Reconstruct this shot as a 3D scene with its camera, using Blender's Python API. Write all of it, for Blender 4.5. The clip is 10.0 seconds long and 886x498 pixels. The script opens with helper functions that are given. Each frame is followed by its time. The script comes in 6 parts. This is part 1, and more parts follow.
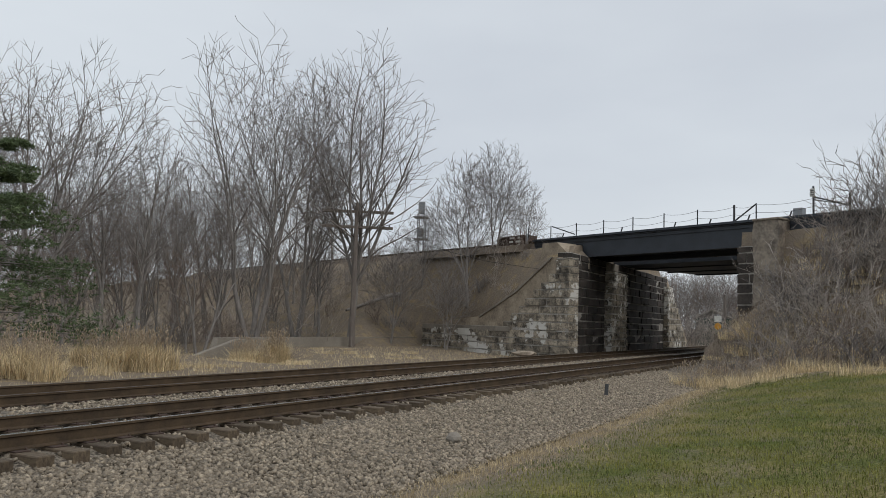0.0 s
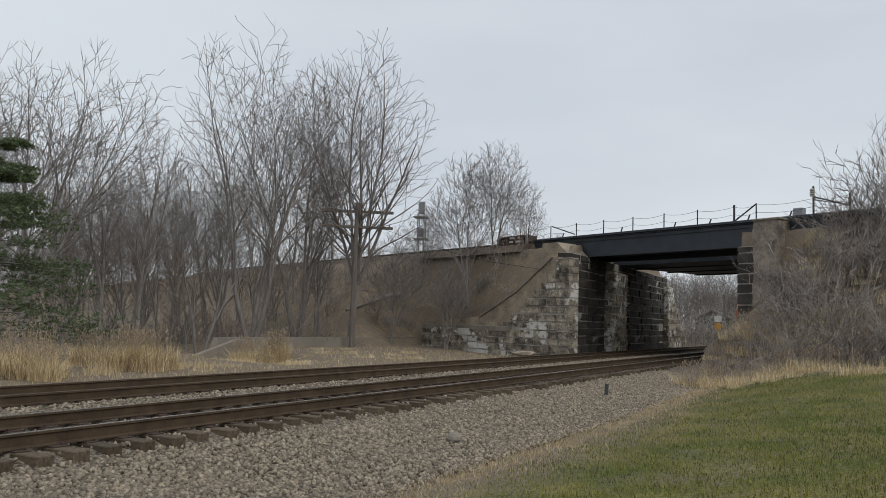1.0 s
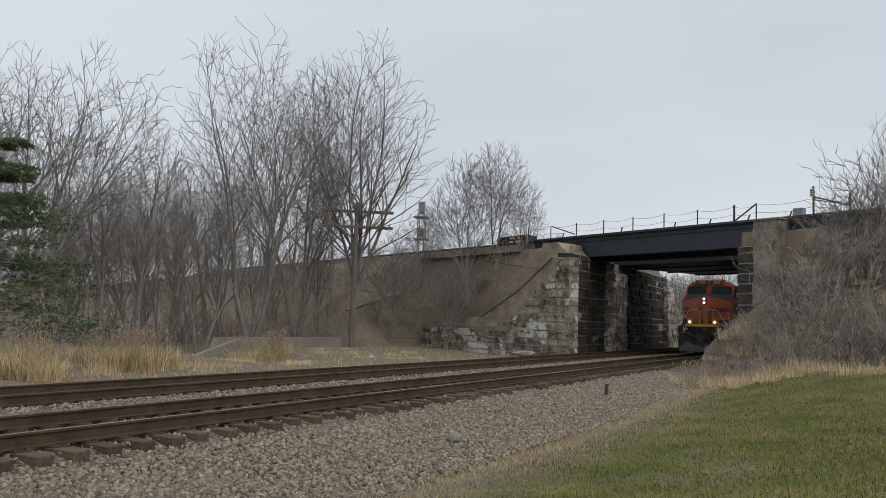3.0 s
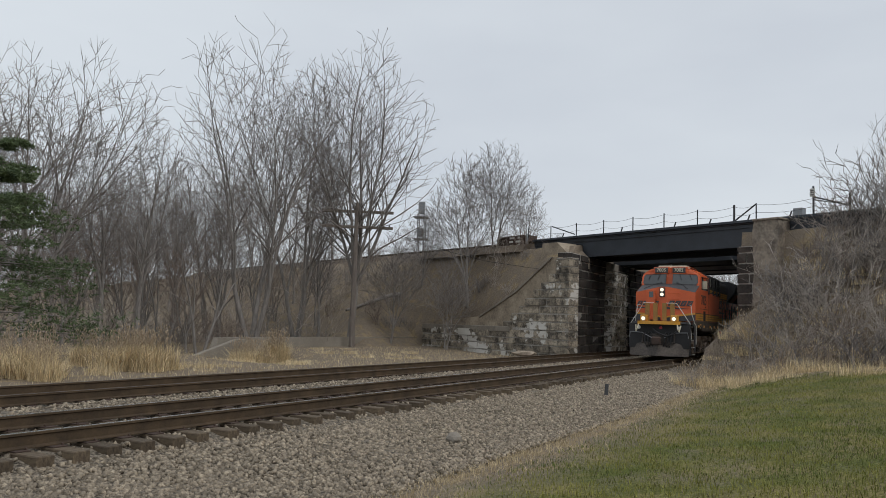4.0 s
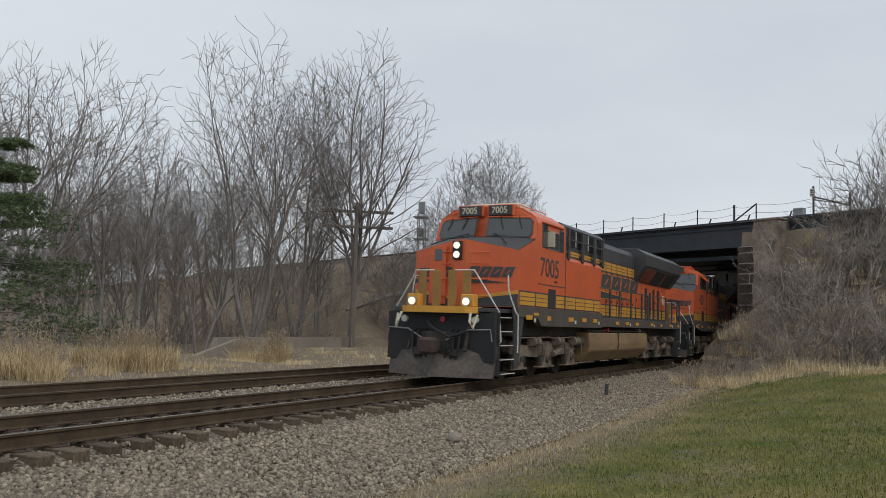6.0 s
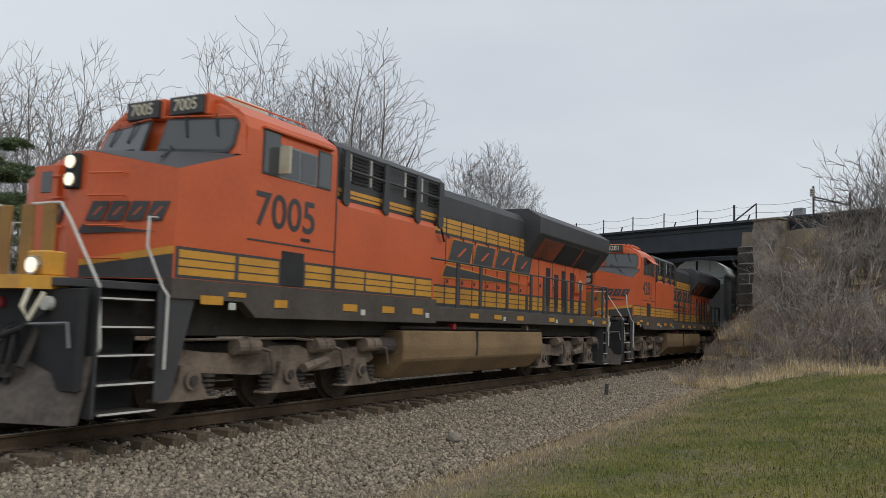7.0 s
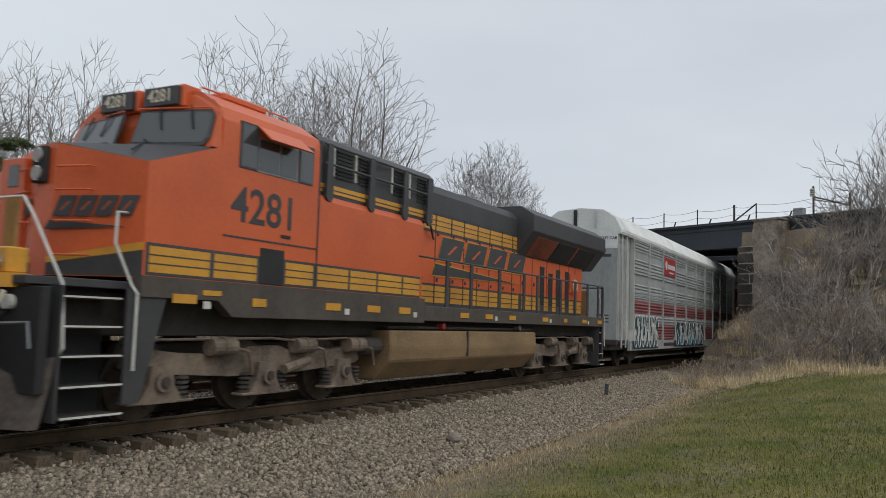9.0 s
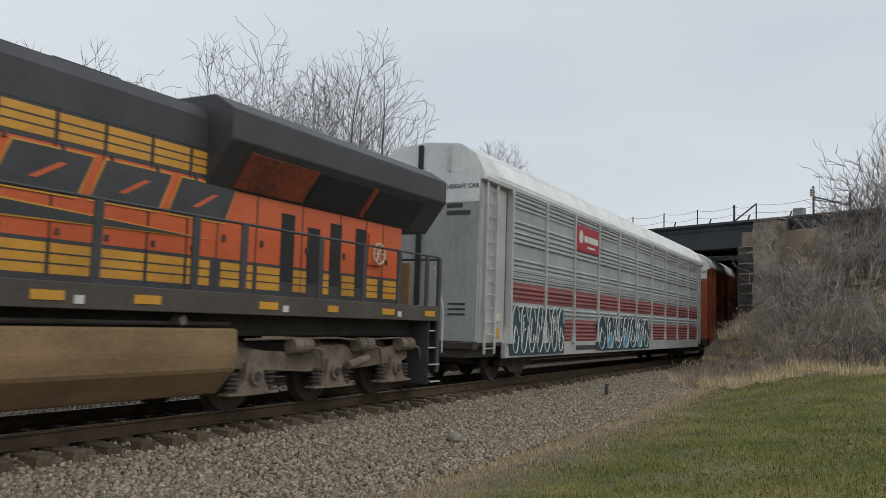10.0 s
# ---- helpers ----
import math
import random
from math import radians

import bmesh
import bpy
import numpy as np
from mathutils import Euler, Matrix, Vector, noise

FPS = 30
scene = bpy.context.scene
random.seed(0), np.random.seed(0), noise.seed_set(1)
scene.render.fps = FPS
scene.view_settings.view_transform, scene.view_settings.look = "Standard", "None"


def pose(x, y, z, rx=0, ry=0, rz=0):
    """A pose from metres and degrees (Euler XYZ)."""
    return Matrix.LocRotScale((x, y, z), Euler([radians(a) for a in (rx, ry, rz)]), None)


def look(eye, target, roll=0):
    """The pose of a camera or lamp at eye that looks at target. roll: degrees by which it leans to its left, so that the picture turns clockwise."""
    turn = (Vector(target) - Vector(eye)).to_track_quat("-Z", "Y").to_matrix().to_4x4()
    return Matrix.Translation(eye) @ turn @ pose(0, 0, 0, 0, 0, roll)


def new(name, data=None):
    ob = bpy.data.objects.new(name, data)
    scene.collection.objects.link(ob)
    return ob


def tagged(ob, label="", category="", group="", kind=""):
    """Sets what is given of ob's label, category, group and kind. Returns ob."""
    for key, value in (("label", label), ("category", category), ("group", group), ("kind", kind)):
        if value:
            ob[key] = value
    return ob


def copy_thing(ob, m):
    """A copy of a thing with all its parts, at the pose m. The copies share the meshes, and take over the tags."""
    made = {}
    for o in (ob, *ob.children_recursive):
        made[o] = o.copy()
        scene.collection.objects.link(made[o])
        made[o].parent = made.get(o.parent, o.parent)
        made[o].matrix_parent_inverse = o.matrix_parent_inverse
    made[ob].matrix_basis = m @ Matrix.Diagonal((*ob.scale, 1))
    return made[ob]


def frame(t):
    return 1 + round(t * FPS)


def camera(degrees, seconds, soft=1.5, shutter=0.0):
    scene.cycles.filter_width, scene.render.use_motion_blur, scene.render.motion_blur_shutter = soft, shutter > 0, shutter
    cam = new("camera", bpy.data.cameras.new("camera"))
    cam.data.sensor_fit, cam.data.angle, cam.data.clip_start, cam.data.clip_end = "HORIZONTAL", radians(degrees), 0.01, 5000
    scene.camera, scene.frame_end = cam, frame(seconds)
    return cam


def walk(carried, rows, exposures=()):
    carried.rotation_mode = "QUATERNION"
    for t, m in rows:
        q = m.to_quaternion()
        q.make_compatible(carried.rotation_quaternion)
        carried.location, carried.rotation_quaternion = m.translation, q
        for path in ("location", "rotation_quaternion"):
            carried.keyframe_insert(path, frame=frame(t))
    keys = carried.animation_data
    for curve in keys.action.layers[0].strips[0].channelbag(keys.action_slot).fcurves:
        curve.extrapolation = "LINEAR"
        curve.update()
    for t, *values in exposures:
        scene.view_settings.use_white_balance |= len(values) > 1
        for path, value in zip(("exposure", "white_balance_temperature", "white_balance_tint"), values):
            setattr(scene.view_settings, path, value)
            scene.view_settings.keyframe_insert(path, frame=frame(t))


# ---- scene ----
EYE = (0.0, -9.497, 1.42)
YAW, PITCH, ROLL = radians(27.769), radians(5.09), 1.81
AIM = (EYE[0] + math.cos(YAW) * math.cos(PITCH), EYE[1] + math.sin(YAW) * math.cos(PITCH), EYE[2] + math.sin(PITCH))
cam = camera(56.54, 10.0, soft=0.78, shutter=0.15)
STAND = look(EYE, AIM, ROLL)
walk(cam, [(0.0, STAND), (10.0, STAND)])

# ---- daylight: a thin, even overcast ----
SUN_EL, SUN_ROT = radians(48), radians(199)
world = bpy.data.worlds.new("overcast")
scene.world = world
world.use_nodes = True
wn, wl = world.node_tree.nodes, world.node_tree.links
wn.clear()
w_out = wn.new("ShaderNodeOutputWorld")
w_bg = wn.new("ShaderNodeBackground")
w_sky = wn.new("ShaderNodeTexSky")
w_sky.sky_type, w_sky.sun_disc = "NISHITA", False
w_sky.sun_elevation, w_sky.sun_rotation = SUN_EL, SUN_ROT
w_sky.air_density, w_sky.dust_density = 1.0, 3.0
w_co = wn.new("ShaderNodeTexCoord")
w_map = wn.new("ShaderNodeMapping")
w_map.inputs["Scale"].default_value = (1.0, 1.0, 3.0)
w_noise = wn.new("ShaderNodeTexNoise")
w_noise.inputs["Scale"].default_value, w_noise.inputs["Detail"].default_value = 1.6, 5.0
w_ramp = wn.new("ShaderNodeValToRGB")
w_ramp.color_ramp.elements[0].position, w_ramp.color_ramp.elements[0].color = 0.30, (6.3, 6.75, 7.35, 1)
w_ramp.color_ramp.elements[1].position, w_ramp.color_ramp.elements[1].color = 0.70, (7.5, 8.0, 8.45, 1)
w_mix = wn.new("ShaderNodeMixRGB")
w_mix.inputs[0].default_value = 0.9
wl.new(w_co.outputs["Generated"], w_map.inputs["Vector"])
wl.new(w_map.outputs[0], w_noise.inputs["Vector"])
wl.new(w_noise.outputs[0], w_ramp.inputs[0])
wl.new(w_sky.outputs[0], w_mix.inputs[1])
wl.new(w_ramp.outputs[0], w_mix.inputs[2])
wl.new(w_mix.outputs[0], w_bg.inputs[0])
w_bg.inputs[1].default_value = 0.10
wl.new(w_bg.outputs[0], w_out.inputs[0])

sun = new("sun", bpy.data.lights.new("sun", "SUN"))
sun.data.energy, sun.data.angle, sun.data.color = 0.8, radians(50), (1.0, 0.96, 0.9)
sun.matrix_world = look((-18, -50, 60), (0, 0, 0))
scene.view_settings.exposure = 0.0

# ---- tools ----
def tree_of(m):
    m.use_nodes = True
    return m.node_tree.nodes, m.node_tree.links


def mat(name, col, col2=None, rough=0.8, scale=6.0, fine=60.0, bump=0.2, metal=0.0, mixr=(0.35, 0.65), stretch=(1, 1, 1), spec=0.5, rand=0.0, island=0.0, emit=0.0):
    """A surface with two scales of variation in object space."""
    m = bpy.data.materials.new(name)
    n, l = tree_of(m)
    b = n["Principled BSDF"]
    b.inputs["Roughness"].default_value, b.inputs["Metallic"].default_value = rough, metal
    b.inputs["Specular IOR Level"].default_value = spec
    co = n.new("ShaderNodeTexCoord")
    mp = n.new("ShaderNodeMapping")
    mp.inputs["Scale"].default_value = stretch
    l.new(co.outputs["Object"], mp.inputs["Vector"])
    big, small = n.new("ShaderNodeTexNoise"), n.new("ShaderNodeTexNoise")
    for nd, s, d in ((big, scale, 4.0), (small, fine, 3.0)):
        nd.inputs["Scale"].default_value, nd.inputs["Detail"].default_value = s, d
        l.new(mp.outputs[0], nd.inputs["Vector"])
    mixv = n.new("ShaderNodeMath")
    mixv.operation = "MULTIPLY_ADD"
    mixv.inputs[1].default_value = 0.35
    half = n.new("ShaderNodeMath")
    half.operation = "MULTIPLY"
    half.inputs[1].default_value = 0.65
    l.new(big.outputs[0], half.inputs[0])
    l.new(small.outputs[0], mixv.inputs[0])
    l.new(half.outputs[0], mixv.inputs[2])
    ramp = n.new("ShaderNodeValToRGB")
    c2 = col2 or tuple(c * 0.72 for c in col)
    ramp.color_ramp.elements[0].position, ramp.color_ramp.elements[0].color = mixr[0], (*c2, 1)
    ramp.color_ramp.elements[1].position, ramp.color_ramp.elements[1].color = mixr[1], (*col, 1)
    l.new(mixv.outputs[0], ramp.inputs[0])
    out = ramp.outputs[0]
    if rand or island:
        hsv = n.new("ShaderNodeHueSaturation")
        mr = n.new("ShaderNodeMapRange")
        k = rand or island
        mr.inputs["To Min"].default_value, mr.inputs["To Max"].default_value = 1 - k, 1 + k
        src = n.new("ShaderNodeObjectInfo").outputs["Random"] if rand else n.new("ShaderNodeNewGeometry").outputs["Random Per Island"]
        l.new(src, mr.inputs["Value"])
        l.new(mr.outputs[0], hsv.inputs["Value"])
        l.new(out, hsv.inputs["Color"])
        out = hsv.outputs[0]
    l.new(out, b.inputs["Base Color"])
    if emit:
        l.new(out, b.inputs["Emission Color"])
        b.inputs["Emission Strength"].default_value = emit
    if bump:
        bp = n.new("ShaderNodeBump")
        bp.inputs["Strength"].default_value, bp.inputs["Distance"].default_value = bump, 0.02
        l.new(mixv.outputs[0], bp.inputs["Height"])
        l.new(bp.outputs[0], b.inputs["Normal"])
    return m


def part(name, bm, material, parent=None, label="", kind=""):
    """Links a bmesh as one mesh object."""
    me = bpy.data.meshes.new(name)
    bmesh.ops.recalc_face_normals(bm, faces=bm.faces)
    bm.to_mesh(me)
    bm.free()
    me.materials.append(material)
    ob = new(name, me)
    ob.parent = parent
    return tagged(ob, label, kind=kind)


def raw(name, verts, faces, material, parent=None, label="", kind="", smooth=False):
    """Links vertex and face arrays as one mesh object; all faces have the same number of corners."""
    verts, faces = np.asarray(verts, dtype=np.float32).reshape(-1, 3), np.asarray(faces, dtype=np.int32)
    me = bpy.data.meshes.new(name)
    k = faces.shape[1]
    me.vertices.add(len(verts))
    me.vertices.foreach_set("co", verts.ravel())
    me.loops.add(faces.size)
    me.loops.foreach_set("vertex_index", faces.ravel())
    me.polygons.add(len(faces))
    me.polygons.foreach_set("loop_start", np.arange(0, faces.size, k, dtype=np.int32))
    me.polygons.foreach_set("loop_total", np.full(len(faces), k, dtype=np.int32))
    if smooth:
        me.polygons.foreach_set("use_smooth", np.ones(len(faces), dtype=bool))
    me.update(calc_edges=True)
    me.materials.append(material)
    ob = new(name, me)
    ob.parent = parent
    return tagged(ob, label, kind=kind)


def empty(name, label, category, group="", m=None, kind=""):
    ob = new(name)
    ob.empty_display_size = 0.2
    if m is not None:
        ob.matrix_world = m
    return tagged(ob, label, category, group, kind)


def box(bm, x0, x1, y0, y1, z0, z1, m=None):
    vs = [bm.verts.new((x, y, z)) for x in (x0, x1) for y in (y0, y1) for z in (z0, z1)]
    for f in ((0, 1, 3, 2), (4, 6, 7, 5), (0, 4, 5, 1), (2, 3, 7, 6), (0, 2, 6, 4), (1, 5, 7, 3)):
        bm.faces.new([vs[i] for i in f])
    if m is not None:
        bmesh.ops.transform(bm, matrix=m, verts=vs)
    return vs


def bevel(bm, r=0.02, seg=1):
    bmesh.ops.bevel(bm, geom=list(bm.edges), offset=r, segments=seg, affect="EDGES", clamp_overlap=True)
    return bm


def bx(x0, x1, y0, y1, z0, z1, r=0.0, seg=1):
    bm = bmesh.new()
    box(bm, x0, x1, y0, y1, z0, z1)
    return bevel(bm, r, seg) if r else bm


def prism(bm, pts, axis, a, b):
    """Extrudes a 2D outline along an axis; the outline lies in the two other axes, in order."""
    def at(p, t):
        return {"x": (t, p[0], p[1]), "y": (p[0], t, p[1]), "z": (p[0], p[1], t)}[axis]
    v0, v1 = [bm.verts.new(at(p, a)) for p in pts], [bm.verts.new(at(p, b)) for p in pts]
    bm.faces.new(v0)
    bm.faces.new(v1[::-1])
    for i in range(len(pts)):
        j = (i + 1) % len(pts)
        bm.faces.new((v0[i], v1[i], v1[j], v0[j]))
    return v0 + v1


def pr(pts, axis, a, b, r=0.0):
    bm = bmesh.new()
    prism(bm, pts, axis, a, b)
    return bevel(bm, r) if r else bm


def tube(bm, pts, r, n=6):
    """A round bar through points."""
    pts = [Vector(p) for p in pts]
    rings = []
    up = None
    for i, p in enumerate(pts):
        d = (pts[min(i + 1, len(pts) - 1)] - pts[max(i - 1, 0)]).normalized()
        if up is None:
            up = Vector((0, 0, 1)) if abs(d.z) < 0.9 else Vector((1, 0, 0))
        s = d.cross(up).normalized()
        up = s.cross(d).normalized()
        rr = r[i] if isinstance(r, (list, tuple)) else r
        rings.append([bm.verts.new(p + rr * (math.cos(6.28319 * k / n) * s + math.sin(6.28319 * k / n) * up)) for k in range(n)])
    for a, b in zip(rings, rings[1:]):
        for k in range(n):
            bm.faces.new((a[k], a[(k + 1) % n], b[(k + 1) % n], b[k]))
    bm.faces.new(rings[0][::-1])
    bm.faces.new(rings[-1])
    return bm


def tb(pts, r, n=6):
    return tube(bmesh.new(), pts, r, n)


def fnoise(x, y, s, seed=0.0):
    return noise.noise(Vector((x * s + seed, y * s - seed, seed * 0.7)))


def smooth01(t):
    t = min(1.0, max(0.0, t))
    return t * t * (3 - 2 * t)


# ---- the plan: tracks run along x, the upper line crosses them askew ----
SKEW = Vector((0.447, 0.894))
TOE = Vector((-0.894, 0.447))
P0 = Vector((46.8, -3.5))
FAR_TRACK = 3.943
WALL_N, WALL_S = 7.1, -3.55


def on_line(y, d=0.0):
    """x of the upper line's edge at y, d metres towards the meadow."""
    s = (y - P0.y - d * TOE.y) / SKEW.y
    return P0.x + s * SKEW.x + d * TOE.x


def dist(x, y):
    return (x - P0.x) * TOE.x + (y - P0.y) * TOE.y


def wing_top(y):
    """Top of the wing wall and of the fill behind it, north of the tracks."""
    if y < 8.46:
        return 5.65
    if y < 14.7:
        return 5.65 - (y - 8.46) * 0.596
    if y < 21.0:
        return 1.93 - (y - 14.7) * 0.1
    return 1.3 + (y - 21.0) * 0.7


def bank_z(x, y):
    d = dist(x, y)
    z = 6.75 - max(0.0, d - 0.8) / 1.5 if d > -10 else 6.75 - max(0.0, -19.5 - d) / 1.5
    if y > 0:
        if d > 3.25:
            z = min(z, -9.0 if y < 21.9 else 0.25 + (y - 22.0) * 0.7)
        else:
            w = wing_top(y) - 0.15
            z = min(z, w + (3.25 - d) * max(0.9, (6.85 - w) / 2.9))
    elif d > 0.4:
        z = min(z, 0.15 + (-2.5 - y) * 1.05)
    return z


def base_z(x, y):
    if y > 1.97:
        z = -0.62
        z += 0.25 * smooth01((y - 12) / 10)
        z -= 0.9 * math.exp(-((x - 33 - 0.25 * (y - 20)) / 2.2) ** 2) * smooth01((y - 13) / 5)
    else:
        z = -0.62
        rise = 0.09 * max(0.0, -4.3 - y)
        z += min(rise, 1.1)
        z += 0.55 * smooth01((x - 16) / 14) * smooth01((-3.2 - y) / 5.0)
    return z


def ground_z(x, y):
    z = base_z(x, y)
    inside = -3.1 < y < WALL_N + 0.45
    if not inside:
        e = bank_z(x, y)
        if e > z:
            z = e + 0.18 * fnoise(x, y, 0.5, 3.0)
    return z

# ---- materials ----
M_STEEL = mat("rusty_rail", (0.105, 0.072, 0.044), (0.055, 0.04, 0.027), spec=0.25, rough=0.9, scale=3, fine=40, bump=0.15)
M_SHINE = mat("worn_railhead", (0.78, 0.78, 0.8), (0.6, 0.59, 0.58), rough=0.22, metal=0.9, scale=2, fine=30, bump=0.02, stretch=(0.2, 1, 1))
M_DULL = mat("brown_railhead", (0.12, 0.09, 0.07), (0.06, 0.045, 0.035), rough=0.5, metal=0.4, scale=2, fine=30, bump=0.05)
M_TIE = mat("weathered_tie", (0.145, 0.11, 0.07), (0.055, 0.039, 0.028), rough=0.95, scale=5, fine=30, bump=0.5, stretch=(6, 0.7, 3), rand=0.3)
M_STONE = mat("ballast_stone", (0.385, 0.322, 0.24), (0.135, 0.11, 0.082), rough=0.95, scale=14, fine=80, bump=0.3, island=0.45)
M_BED = mat("ballast_bed", (0.26, 0.22, 0.17), (0.042, 0.033, 0.024), rough=1.0, scale=22, fine=60, bump=1.0, mixr=(0.42, 0.58))
M_GIRDER = mat("painted_girder", (0.046, 0.054, 0.066), (0.03, 0.035, 0.043), rough=0.6, scale=1.2, fine=14, bump=0.1)
M_RUST = mat("rust_steel", (0.085, 0.05, 0.036), (0.04, 0.028, 0.024), rough=0.8, scale=2, fine=20, bump=0.2)
M_DARKSTEEL = mat("dark_steel", (0.05, 0.052, 0.056), (0.03, 0.03, 0.033), rough=0.6, scale=4, fine=30, bump=0.1)
M_GALV = mat("galvanised", (0.33, 0.34, 0.35), (0.22, 0.23, 0.24), rough=0.5, metal=0.6, scale=5, fine=30, bump=0.05)
M_CONCRETE = mat("old_concrete", (0.42, 0.35, 0.26), (0.19, 0.155, 0.118), rough=0.95, scale=0.9, fine=9, bump=0.35, mixr=(0.36, 0.62))
M_OLDPILLAR = mat("crumbling_concrete", (0.34, 0.29, 0.23), (0.13, 0.11, 0.092), rough=0.95, scale=1.1, fine=7, bump=0.7, mixr=(0.38, 0.6))
M_PALECON = mat("pale_concrete", (0.30, 0.27, 0.225), (0.19, 0.165, 0.135), rough=0.95, scale=0.7, fine=10, bump=0.25)
M_MORTAR = mat("old_mortar", (0.58, 0.55, 0.5), (0.2, 0.18, 0.155), rough=1.0, scale=1.1, fine=12, bump=0.3)
M_BRICKSTONE = mat("coursed_sandstone", (0.46, 0.385, 0.30), (0.15, 0.122, 0.098), rough=0.95, scale=2.2, fine=16, bump=0.6, rand=0.35)
# soot plus the shade under the spans, both put into the stone colour
M_SOOTSHADESTONE = mat("sooty_shaded_sandstone", (0.085, 0.07, 0.058), (0.02, 0.018, 0.017), rough=0.95, scale=1.2, fine=14, bump=0.6, rand=0.35)
M_BARK = mat("grey_bark", (0.31, 0.285, 0.262), (0.16, 0.146, 0.135), rough=0.95, scale=3, fine=20, bump=0.5, stretch=(4, 4, 0.6))
M_TWIG = mat("twig", (0.275, 0.25, 0.232), (0.175, 0.158, 0.146), rough=0.95, scale=0.5, fine=4, bump=0.0)
M_PALETWIG = mat("pale_grey_twig", (0.44, 0.39, 0.345), (0.27, 0.235, 0.205), rough=0.95, scale=0.5, fine=4, bump=0.0)
M_REDTWIG = mat("reddish_twig", (0.27, 0.215, 0.18), (0.17, 0.135, 0.112), rough=0.95, scale=0.5, fine=4, bump=0.0)
M_PALEBARK = mat("pole_wood", (0.22, 0.19, 0.165), (0.12, 0.1, 0.088), rough=0.95, scale=3, fine=20, bump=0.4, stretch=(5, 5, 0.4))
M_NEEDLE = mat("pine_needle", (0.135, 0.18, 0.075), (0.06, 0.09, 0.042), rough=0.7, scale=1.2, fine=9, bump=0.0, island=0.3)
M_STRAW = mat("dry_grass", (0.8, 0.66, 0.41), (0.55, 0.43, 0.26), rough=0.9, scale=0.8, fine=6, bump=0.0, island=0.3)
M_THATCH = mat("dead_thatch", (0.54, 0.43, 0.26), (0.33, 0.26, 0.155), rough=0.95, scale=0.9, fine=6, bump=0.0, island=0.35)
M_STRAWHEAD = mat("seed_head", (0.45, 0.36, 0.25), (0.3, 0.23, 0.16), rough=0.95, scale=2, fine=8, bump=0.0)
M_GREEN = mat("lawn_blade", (0.225, 0.215, 0.042), (0.085, 0.112, 0.017), rough=0.8, mixr=(0.4, 0.6), scale=0.6, fine=5, bump=0.0, island=0.35)
M_LITTER = mat("leaf_litter", (0.24, 0.19, 0.14), (0.125, 0.1, 0.076), rough=1.0, scale=0.8, fine=14, bump=0.3, island=0.4)


def streaked_stone():
    """Weathered coursed stone with dark grime and white lime patches."""
    m = mat("lime_streaked_sandstone", (0.4, 0.345, 0.265), (0.075, 0.066, 0.055), rough=0.95, scale=1.6, fine=9, bump=0.9, rand=0.3, mixr=(0.4, 0.6))
    n, l = tree_of(m)
    b = n["Principled BSDF"]
    src = b.inputs["Base Color"].links[0].from_socket
    geo = n.new("ShaderNodeNewGeometry")
    t, w = n.new("ShaderNodeTexNoise"), n.new("ShaderNodeTexNoise")
    t.inputs["Scale"].default_value, t.inputs["Detail"].default_value = 0.55, 6.0
    w.inputs["Scale"].default_value, w.inputs["Detail"].default_value = 3.0, 4.0
    l.new(geo.outputs["Position"], t.inputs["Vector"])
    l.new(geo.outputs["Position"], w.inputs["Vector"])
    add = n.new("ShaderNodeMath")
    add.operation = "MULTIPLY_ADD"
    add.inputs[1].default_value = 0.45
    l.new(w.outputs[0], add.inputs[0])
    l.new(t.outputs[0], add.inputs[2])
    edge = n.new("ShaderNodeMapRange")
    edge.inputs["From Min"].default_value, edge.inputs["From Max"].default_value = 0.775, 0.81
    l.new(add.outputs[0], edge.inputs["Value"])
    mix = n.new("ShaderNodeMixRGB")
    mix.inputs[2].default_value = (0.62, 0.6, 0.55, 1)
    l.new(edge.outputs[0], mix.inputs[0])
    l.new(src, mix.inputs[1])
    l.new(mix.outputs[0], b.inputs["Base Color"])
    return m


M_LIMESTONE = streaked_stone()


